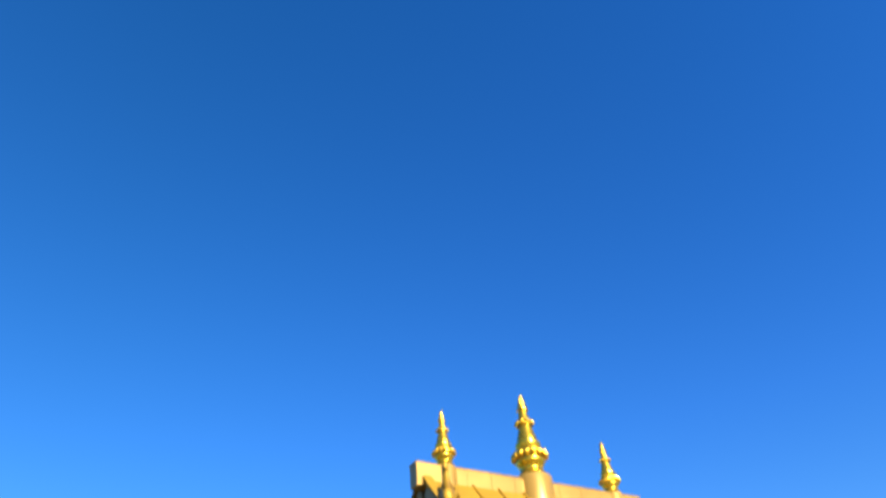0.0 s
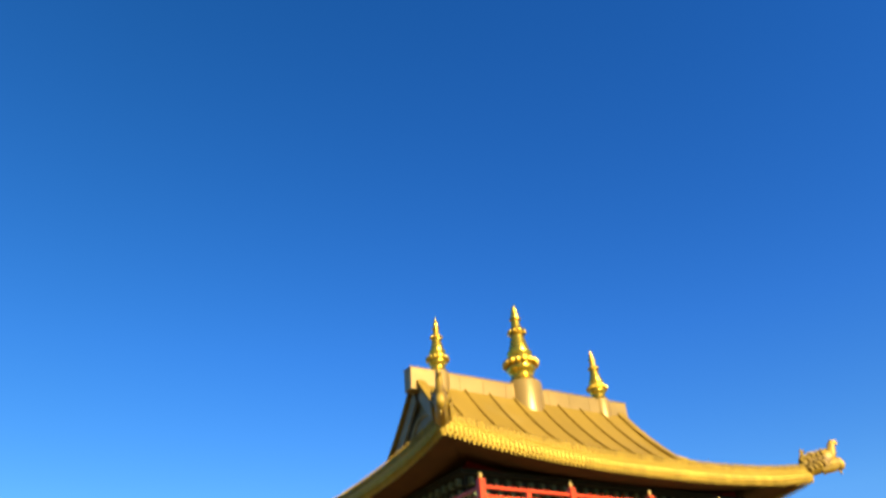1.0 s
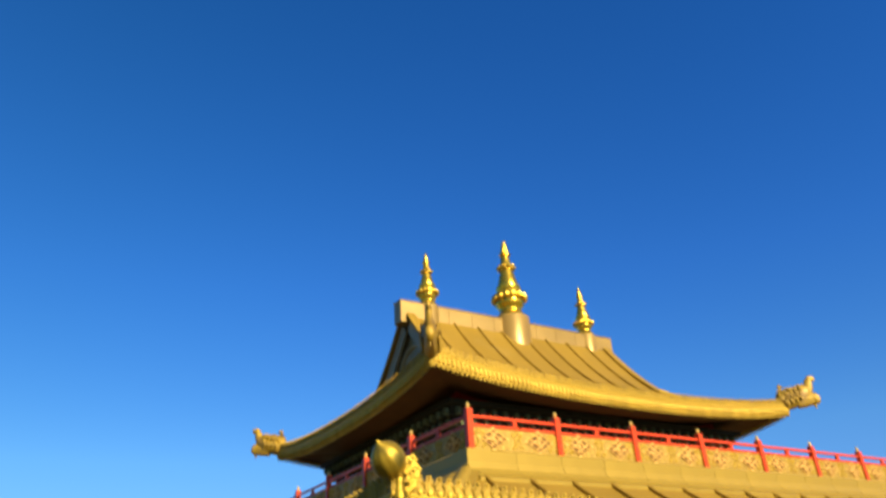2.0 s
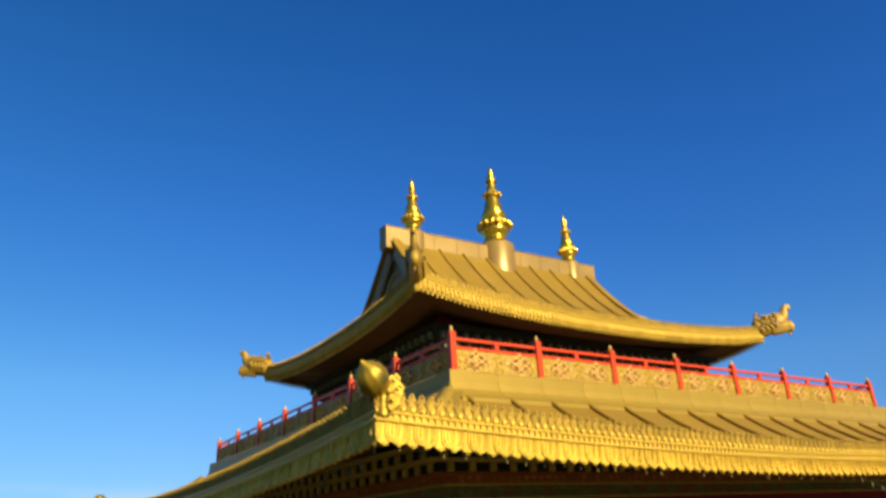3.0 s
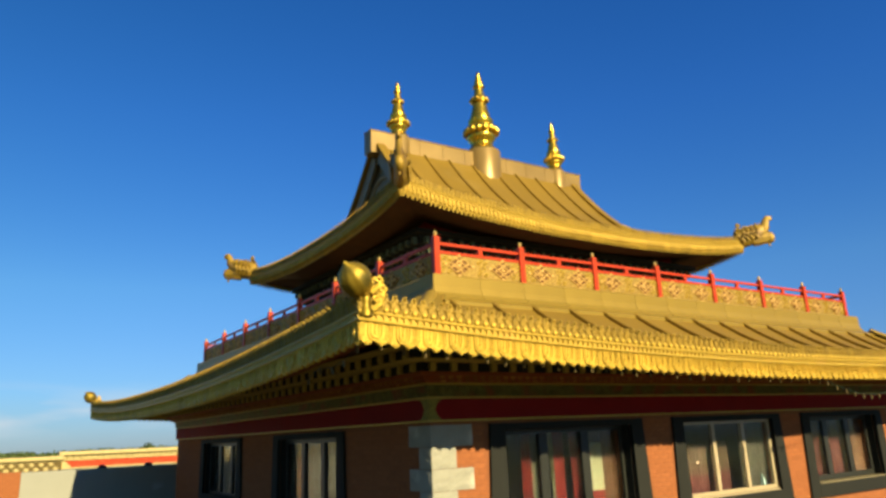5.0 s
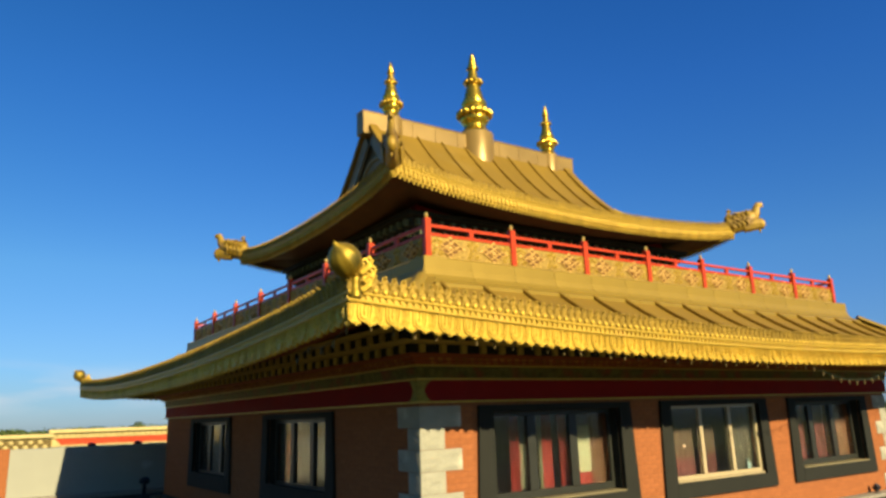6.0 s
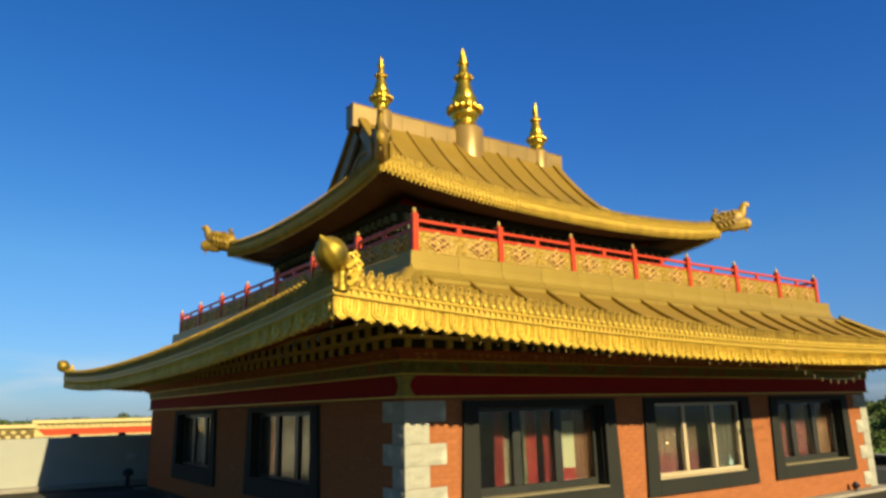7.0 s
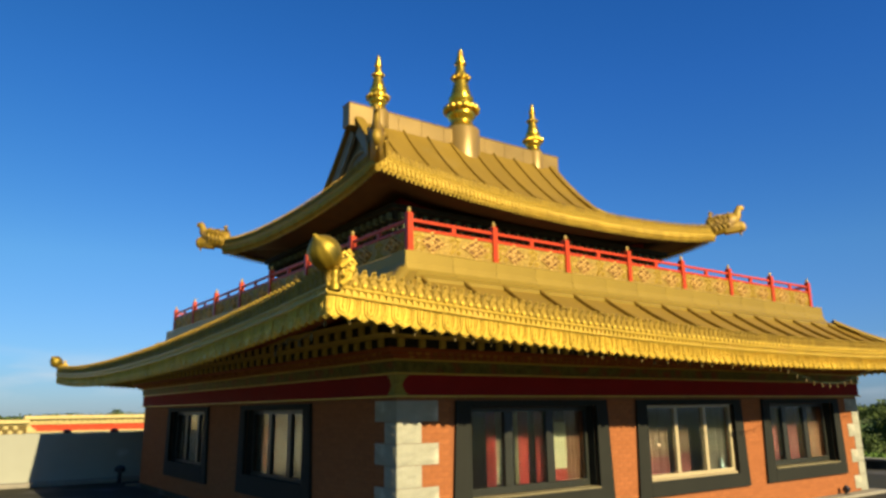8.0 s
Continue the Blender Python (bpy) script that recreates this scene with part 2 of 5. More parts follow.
_g.inputs["Base Color"].default_value = (0.75, 0.8, 0.78, 1)
_g.inputs["Transmission Weight"].default_value = 1.0
_g.inputs["Roughness"].default_value = 0.1
_g.inputs["IOR"].default_value = 1.47


# ---- mesh building ----
class Geo:
    """Collects vertices and faces for one mesh."""

    def __init__(self):
        self.v, self.f = [], []

    def add(self, verts, faces, m=None):
        k = len(self.v)
        self.v += [tuple(m @ Vector(q)) for q in verts] if m else [tuple(q) for q in verts]
        self.f += [tuple(i + k for i in q) for q in faces]
        return self

    def box(self, x0, x1, y0, y1, z0, z1, m=None):
        vs = [(x, y, z) for x in (x0, x1) for y in (y0, y1) for z in (z0, z1)]
        return self.add(vs, [(0, 1, 3, 2), (4, 6, 7, 5), (0, 4, 5, 1), (2, 3, 7, 6), (0, 2, 6, 4), (1, 5, 7, 3)], m)

    def cbox(self, x0, x1, y0, y1, z0, z1, c=0.01, m=None):
        """A box with chamfered edges."""
        lo, hi = (x0, y0, z0), (x1, y1, z1)
        vs, at = [], {}
        for s in [(a, b, d) for a in (0, 1) for b in (0, 1) for d in (0, 1)]:
            for ax in range(3):
                at[s, ax] = len(vs)
                vs.append([(hi[i] if s[i] else lo[i]) if i == ax else (hi[i] - c if s[i] else lo[i] + c) for i in range(3)])
        fs = []
        for ax in range(3):
            b, d = [i for i in range(3) if i != ax]
            for s in (0, 1):
                quad = []
                for p, q in ((0, 0), (1, 0), (1, 1), (0, 1)):
                    w = [0, 0, 0]
                    w[ax], w[b], w[d] = s, p, q
                    quad.append(at[tuple(w), ax])
                fs.append(quad)
            for p in (0, 1):
                for q in (0, 1):
                    w0, w1 = [0, 0, 0], [0, 0, 0]
                    w0[b] = w1[b] = p
                    w0[d] = w1[d] = q
                    w1[ax] = 1
                    w0, w1 = tuple(w0), tuple(w1)
                    fs.append([at[w0, b], at[w1, b], at[w1, d], at[w0, d]])
        for s in [(a, b, d) for a in (0, 1) for b in (0, 1) for d in (0, 1)]:
            fs.append([at[s, 0], at[s, 1], at[s, 2]])
        return self.add(vs, fs, m)

    def lathe(self, profile, seg=24, m=None, flute=0.0, flutes=8):
        """Turns (radius, height) pairs about z."""
        vs, fs = [], []
        for r, z in profile:
            for k in range(seg):
                a = 2 * math.pi * k / seg
                q = r * (1 + flute * math.cos(flutes * a))
                vs.append((q * math.cos(a), q * math.sin(a), z))
        for i in range(len(profile) - 1):
            for k in range(seg):
                j = (k + 1) % seg
                fs.append((i * seg + k, i * seg + j, (i + 1) * seg + j, (i + 1) * seg + k))
        fs.append(tuple(range(seg)))
        fs.append(tuple((len(profile) - 1) * seg + k for k in range(seg)))
        return self.add(vs, fs, m)

    def ball(self, x, y, z, r, seg=8, rings=5, sx=1, sy=1, sz=1, m=None):
        prof = [(r * math.sin(math.pi * (i + 0.12) / (rings + 0.24)), -r * math.cos(math.pi * (i + 0.12) / (rings + 0.24))) for i in range(rings + 1)]
        t = Matrix.Translation((x, y, z)) @ Matrix.Diagonal((sx, sy, sz, 1))
        return self.lathe(prof, seg, (m @ t) if m else t)

    def tube(self, pts, radii, seg=8, m=None, flat=1.0):
        """A tube along points with a radius at each."""
        vs, fs = [], []
        pts = [Vector(q) for q in pts]
        for i, q in enumerate(pts):
            d = (pts[min(i + 1, len(pts) - 1)] - pts[max(i - 1, 0)]).normalized()
            side = d.cross(Vector((0, 0, 1)))
            if side.length < 1e-3:
                side = Vector((1, 0, 0))
            side.normalize()
            up = side.cross(d)
            r = radii[i] if isinstance(radii, (list, tuple)) else radii
            for k in range(seg):
                a = 2 * math.pi * k / seg
                vs.append(q + side * (r * math.cos(a)) + up * (r * flat * math.sin(a)))
        for i in range(len(pts) - 1):
            for k in range(seg):
                j = (k + 1) % seg
                fs.append((i * seg + k, i * seg + j, (i + 1) * seg + j, (i + 1) * seg + k))
        fs.append(tuple(range(seg)))
        fs.append(tuple((len(pts) - 1) * seg + k for k in range(seg)))
        return self.add(vs, fs, m)

    def prism(self, outline, y0, y1, m=None):
        """An outline in x, z given depth along y."""
        n = len(outline)
        vs = [(x, y0, z) for x, z in outline] + [(x, y1, z) for x, z in outline]
        fs = [tuple(range(n)), tuple(range(2 * n - 1, n - 1, -1))]
        fs += [(i, (i + 1) % n, n + (i + 1) % n, n + i) for i in range(n)]
        return self.add(vs, fs, m)

    def grid(self, rows, close=False):
        """A sheet through rows of points."""
        w = len(rows[0])
        vs = [q for r in rows for q in r]
        fs = []
        for i in range(len(rows) - (0 if close else 1)):
            for k in range(w - 1):
                a, b = i * w + k, ((i + 1) % len(rows)) * w + k
                fs.append((a, a + 1, b + 1, b))
        return self.add(vs, fs)

    def mesh(self, name, material, smooth=False):
        me = bpy.data.meshes.new(name)
        me.from_pydata(self.v, [], self.f)
        bm = bmesh.new()
        bm.from_mesh(me)
        bmesh.ops.recalc_face_normals(bm, faces=bm.faces)
        bm.to_mesh(me)
        bm.free()
        me.materials.append(material)
        if smooth:
            me.polygons.foreach_set("use_smooth", [True] * len(me.polygons))
            me.set_sharp_from_angle(angle=radians(38))
        return me


def solid_cells(xs, zs, filled, y0, y1):
    """One closed body out of a grid of cells in x and z, from y0 to y1; filled(i, k) says which cells are solid."""
    g = Geo()
    ids = {}

    def vid(i, k, y):
        if (i, k, y) not in ids:
            ids[i, k, y] = len(g.v)
            g.v.append((xs[i], y, zs[k]))
        return ids[i, k, y]

    nx, nz = len(xs) - 1, len(zs) - 1
    solid = lambda i, k: 0 <= i < nx and 0 <= k < nz and filled(i, k)
    for i in range(nx):
        for k in range(nz):
            if not solid(i, k):
                continue
            for y in (y0, y1):
                g.f.append((vid(i, k, y), vid(i + 1, k, y), vid(i + 1, k + 1, y), vid(i, k + 1, y)))
            for di, dk, p, q in ((-1, 0, (0, 0), (0, 1)), (1, 0, (1, 0), (1, 1)), (0, -1, (0, 0), (1, 0)), (0, 1, (0, 1), (1, 1))):
                if not solid(i + di, k + dk):
                    g.f.append((vid(i + p[0], k + p[1], y0), vid(i + q[0], k + q[1], y0), vid(i + q[0], k + q[1], y1), vid(i + p[0], k + p[1], y1)))
    return g


def thing(name, label, category, m=None, group="", kind=""):
    ob = tagged(new(name), label, category, group, kind)
    if m is not None:
        ob.matrix_basis = m
    return ob


def part(name, g, material, parent, label="", m=None, smooth=False, kind=""):
    ob = new(name, g.mesh(name, material, smooth) if isinstance(g, Geo) else g)
    ob.parent = parent
    if m is not None:
        ob.matrix_basis = m
    return tagged(ob, label, kind=kind)


def group_part(name, parent, label="", m=None):
    """A part that only gathers its pieces."""
    ob = new(name)
    ob.parent = parent
    if m is not None:
        ob.matrix_basis = m
    return tagged(ob, label)


# ---- plan ----
W, D = 13.27, 14.09
CX, CY = W / 2, D / 2
LOW = (-2.15, W + 2.15, -2.13, D + 2.13)      # lower eaves: x0, x1, y0, y1
UP = (1.17, 12.10, 2.60, 11.49)               # upper eaves
SIDES = ("front", "right", "back", "left")


def side_frame(rect, side):
    """Start corner, end corner and outward direction of one side, counter-clockwise from above."""
    x0, x1, y0, y1 = rect
    return {"front": ((x0, y0), (x1, y0), (0, -1)), "right": ((x1, y0), (x1, y1), (1, 0)),
            "back": ((x1, y1), (x0, y1), (0, 1)), "left": ((x0, y1), (x0, y0), (-1, 0))}[side]


def grown(rect, d):
    return (rect[0] - d, rect[1] + d, rect[2] - d, rect[3] + d)


def low_lift(u):
    return 0.31 * abs(u) ** 2.2


def up_lift(u):
    return 0.31 * abs(u) ** 2.2 + 0.06 * abs(u) ** 8


LOW_Z, UP_Z = 2.67, 6.21


def edge_rows(rect, side, profile, z0, lift, n=28):
    """Rows of points that carry a closed profile of (out, up) along one side, mitred at the corners."""
    rows = []
    for out, up in profile:
        a, b, _ = side_frame(grown(rect, out), side)
        rows.append([(a[0] + (b[0] - a[0]) * i / n, a[1] + (b[1] - a[1]) * i / n, z0 + lift(2 * i / n - 1) + up) for i in range(n + 1)])
    return rows


def sweep(rect, side, profile, z0, lift=lambda u: 0.0, n=28):
    return Geo().grid(edge_rows(rect, side, profile, z0, lift, n), close=True)


def along(rect, side, count, z0, lift, out=0.0):
    """Poses of count pieces along one side: x along the side, y outward, z up."""
    a, b, nrm = side_frame(grown(rect, out), side)
    t = Vector((b[0] - a[0], b[1] - a[1], 0)).normalized()
    res = []
    for i in range(count):
        k = (i + 0.5) / count
        u = 2 * k - 1
        slope = (lift(u + 0.01) - lift(u - 0.01)) / (0.02 * 0.5 * math.hypot(b[0] - a[0], b[1] - a[1]))
        p = Vector((a[0] + (b[0] - a[0]) * k, a[1] + (b[1] - a[1]) * k, z0 + lift(u)))
        tt = (t + Vector((0, 0, slope))).normalized()
        y = Vector((nrm[0], nrm[1], 0))
        m = Matrix((tt, y, Vector((0, 0, 1)))).transposed().to_4x4()
        res.append(Matrix.Translation(p) @ m)
    return res


# ---- ground and deck ----
g = Geo()
R0 = 4000.0
ring = [0, 30, 80, 200, 500, 1200, 2500, R0]
vs = [(0, 0, -7.0)]
for r in ring[1:]:
    for k in range(48):
        a = 2 * math.pi * k / 48
        vs.append((r * math.cos(a), r * math.sin(a), -7.0 + 0.8 * noise.noise(Vector((r * math.cos(a) / 160, r * math.sin(a) / 160, 0)))))
fs = [(0, 1 + k, 1 + (k + 1) % 48) for k in range(48)]
for i in range(len(ring) - 2):
    for k in range(48):
        fs.append((1 + i * 48 + k, 1 + i * 48 + (k + 1) % 48, 1 + (i + 1) * 48 + (k + 1) % 48, 1 + (i + 1) * 48 + k))
g.add(vs, fs)
tagged(part("ground", g, GRASS, None), "green meadow land reaching to the far horizon", "ground", kind="structure")

DX0, DX1, DY0, DY1 = -14.0, 20.3, -16.0, 16.3
g = Geo()
g.cbox(DX0, DX1, DY0, DY1 + 0.4, -0.35, 0.0, 0.02)
tagged(part("deck", g, DECK, None), "dark bitumen flat roof deck round the temple hall", "roof deck", kind="structure")
g = Geo()
g.cbox(DX0 + 0.2, DX1 - 0.2, DY0 + 0.2, DY1 + 0.2, -7.6, -0.35, 0.02)
tagged(part("lower_storey_wall", g, BRICK_JOINED, None), "orange brick lower storey carrying the flat roof", "wall", kind="structure")

# low kerb along the right-hand edge of the deck
g = Geo()
g.cbox(DX1 - 0.35, DX1, DY0, DY1, 0.0, 0.26, 0.02)
kerb = tagged(part("deck_kerb", g, DECK, None), "low dark kerb with a pale stone coping at the deck edge", "kerb", kind="structure")
g = Geo()
g.cbox(DX1 - 0.42, DX1 + 0.07, DY0, DY1, 0.262, 0.33, 0.012)
part("coping", g, PLINTH, kerb, "pale stone coping")


# ---- white wall behind the hall, and the gilded parapet of the roof beyond ----
PY = DY1
par = thing("parapet_wall", "white rendered parapet wall with an orange brick pier", "parapet", kind="structure")
g = Geo()
g.cbox(-3.85, DX1, PY, PY + 0.35, 0.0, 1.5, 0.012)
part("wall_face", g, WHITE, par, "white rendered wall face")
# added stretch beyond the pier, for the side window panes to reflect
part("wall_face", Geo().cbox(DX0, -4.502, PY, PY + 0.35, 0.0, 1.5, 0.012), WHITE, par, "white rendered wall face")
g = Geo()
g.cbox(-4.5, -3.852, PY - 0.05, PY + 0.35, 0.0, 1.52, 0.012)
part("brick_pier", g, BRICK_JOINED, par, "orange brick pier")
# small dark lumps on the wall top; the hooded shape is made up
for x in (-1.68, -0.33):
    lamp = thing("wall_lamp", "small dark lump on the top of the white wall", "lamp", pose(x, PY + 0.12, 1.5), "lamps on the white wall")
    part("base", Geo().cbox(-0.13, 0.13, -0.06, 0.06, 0.0, 0.05, 0.012), BLACK, lamp)
    part("hood", Geo().lathe([(0.1, 0.051), (0.11, 0.07), (0.07, 0.1), (0.015, 0.11)], 14), BLACK, lamp, smooth=True)

FY = 28.0
far = thing("far_parapet", "gilded parapet with red band and dentil cornice on the roof beyond", "parapet", kind="structure")
part("wall_face", Geo().cbox(-1.7, 24, FY, FY + 0.5, -7.5, 1.28, 0.012), WHITE, far, "pale wall under the band")
part("lower_trim", Geo().cbox(-1.7, 24, FY - 0.05, FY + 0.5, 1.282, 1.345, 0.01), PALE_GILT, far, "gold trim line")
part("red_band", Geo().cbox(-1.55, 24, FY - 0.03, FY + 0.5, 1.347, 1.63, 0.008), RED, far, "orange-red painted band")
part("corner_band", Geo().cbox(-1.7, -1.553, FY - 0.03, FY + 0.5, 1.347, 1.63, 0.008), OCHRE, far, "gold painted end of the band")
g = Geo()
for k in range(5):
    g.cbox(-1.58, -1.52 + 0.3 - 0.06 * k, FY - 0.045, FY - 0.028, 1.348 + 0.056 * k, 1.404 + 0.056 * k, 0.003)
part("band_end_scallop", g, PALE_GILT, far, "gold stepped band end")
g = Geo()
g.cbox(-1.7, 24, FY - 0.1, FY + 0.55, 1.632, 1.7, 0.012)
part("cornice_bed", g, PALE_GILT, far, "gold cornice bed")
part("cornice_backing", Geo().box(-1.69, 23.99, FY - 0.05, FY + 0.54, 1.7005, 1.8595), PALE_GILT, far)
part("cornice_top", Geo().cbox(-1.75, 24, FY - 0.26, FY + 0.6, 1.86, 2.02, 0.02), PALE_GILT, far, "gold cornice top")
dent = Geo().cbox(-0.1, 0.1, -0.07, 0.0, 0.0, 0.155, 0.03).mesh("dentil", PALE_GILT)
for k in range(26):
    part("dentil", dent, None, far, m=pose(-1.56 + 0.245 * k, FY - 0.052, 1.702))
# lower stretch of the same parapet, stepping forward
LY = FY - 1.2
EYE_SCALE = Matrix.Translation((1.87, 2.99, -0.72)) @ Matrix.Diagonal((1.35, 1.35, 1.35, 1))   # fitted to the camera's view: scaled up about its eye, clear of finial shadows
far.matrix_basis = EYE_SCALE
lowp = thing("far_parapet", "lower gilded parapet with studded cornice on the roof beyond", "parapet", kind="structure")
part("wall_face", Geo().cbox(DX0 - 6, -1.75, LY, LY + 0.5, -7.5, 1.2, 0.012), WHITE, lowp, "pale wall under the band")
part("stud_band", Geo().cbox(DX0 - 6, -1.72, LY - 0.03, LY + 0.5, 1.202, 1.62, 0.012), STUD_GROUND, lowp, "ochre band with gold studs")
part("cornice_top", Geo().cbox(DX0 - 6, -1.65, LY - 0.22, LY + 0.55, 1.70, 1.86, 0.02), PALE_GILT, lowp, "gold cornice top")
part("cornice_bed", Geo().cbox(DX0 - 6, -1.68, LY - 0.08, LY + 0.5, 1.622, 1.698, 0.012), PALE_GILT, lowp, "gold cornice bed")
lowp.matrix_basis = EYE_SCALE
dotm = Geo().ball(0, 0, 0.085, 0.1, 10, 6, 1.1, 0.7, 0.9).mesh("stud", PALE_GILT, True)
for rr in range(2):
    for k in range(22):
        part("stud", dotm, None, lowp, m=pose(-1.95 - 0.36 * k - 0.18 * rr, LY - 0.031, 1.25 + 0.19 * rr))

# base kerb of the parapet and a dark box standing before it
g = Geo()
g.cbox(-9.0, DX1, PY - 0.42, PY - 0.004, 0.002, 0.13, 0.015)
tagged(part("parapet_kerb", g, PLINTH, None), "pale concrete kerb at the foot of the parapet", "kerb", kind="structure")
vent = thing("roof_vent", "small dark roof vent standing on the deck by the parapet", "vent", pose(-0.25, PY - 0.75, 0))
g = Geo().lathe([(0.05, 0), (0.06, 0.02), (0.06, 0.32), (0.075, 0.33)], 14)
part("pipe", g, BLACK, vent, smooth=True)
g = Geo().lathe([(0.13, 0.331), (0.16, 0.38), (0.15, 0.46), (0.08, 0.52), (0.02, 0.53)], 16)
part("cowl", g, BLACK, vent, smooth=True)


# ---- temple hall ----
hall = thing("temple_hall", "two-tiered temple hall of orange brick with curved golden roofs", "temple")

FRONT_WIN = [(1.0, 4.22, "grey"), (5.02, 8.25, "cream"), (9.05, 12.27, "grey")]
LEFT_WIN = [(2.70, 5.99), (8.10, 11.39)]
WZ0, WZ1 = 0.50, 2.19
INS = 0.26          # width of the surround
WALL_T = 0.36
WALL_H = 2.24


def wall_with_openings(length, openings, h):
    """A wall along x, from y = 0 back to WALL_T, with through openings."""
    xs = [0.0] + [v for ab in openings for v in ab] + [length]
    return solid_cells(xs, [0.0, WZ0 + INS, WZ1 - 0.1, h], lambda i, k: not (k == 1 and i % 2 == 1), 0.0, WALL_T)


front_open = [(a + INS, b - INS) for a, b, _ in FRONT_WIN]
left_open = sorted((D - b + INS, D - a - INS) for a, b in LEFT_WIN)
M_FRONT = pose(0, 0, 0)
M_LEFT = pose(0, D, 0, 0, 0, -90)   # x along the wall from the far end, outside towards -x
wall_f = part("wall", wall_with_openings(W, front_open, WALL_H), MORTAR, hall, "orange brick front wall", M_FRONT)
wall_l = part("wall", wall_with_openings(D - WALL_T - 0.002, left_open, WALL_H), MORTAR, hall, "orange brick side wall in shade", M_LEFT)
g = Geo().box(W - WALL_T, W, WALL_T + 0.002, D, 0, WALL_H)
part("wall", g, BRICK_JOINED, hall, "orange brick side wall")
g = Geo().box(WALL_T + 0.002, W - WALL_T - 0.002, D - WALL_T, D, 0, WALL_H)
part("wall", g, BRICK_JOINED, hall, "orange brick rear wall")
g = Geo().box(WALL_T + 0.01, W - WALL_T - 0.01, WALL_T + 0.01, D - WALL_T - 0.01, 0.004, 0.03)
part("floor", g, ROOM, hall, "plain room floor")
g = Geo().box(WALL_T + 0.01, W - WALL_T - 0.01, WALL_T + 0.01, D - WALL_T - 0.01, 2.3, 2.36)
part("ceiling", g, ROOM, hall, "plain room ceiling")
g = Geo().box(3.0, W - 0.8, 3.0, 3.1, 0.031, 2.298).box(3.0, 3.1, 3.1, D - 0.8, 0.031, 2.298)
part("inner_wall", g, ROOM, hall, "plain inner room wall")
# plinth round the foot of the walls
for s in SIDES:
    if s == "left":
        # left plinth lies in shade: narrowed, with that shade put into its colour
        part("plinth", sweep((0, W, 0, D), s, [(0.012, 0.003), (0.05, 0.003), (0.05, 0.1), (0.012, 0.11)], 0.0, n=1), DECK, hall, "narrow dark plinth strip with shade put into its colour")
        continue
    a = sweep((0, W, 0, D), s, [(0.012, 0.003), (0.32, 0.003), (0.32, 0.05), (0.30, 0.07), (0.012, 0.07)], 0.0, n=1)
    part("plinth", a, PLINTH, hall, "pale concrete plinth")


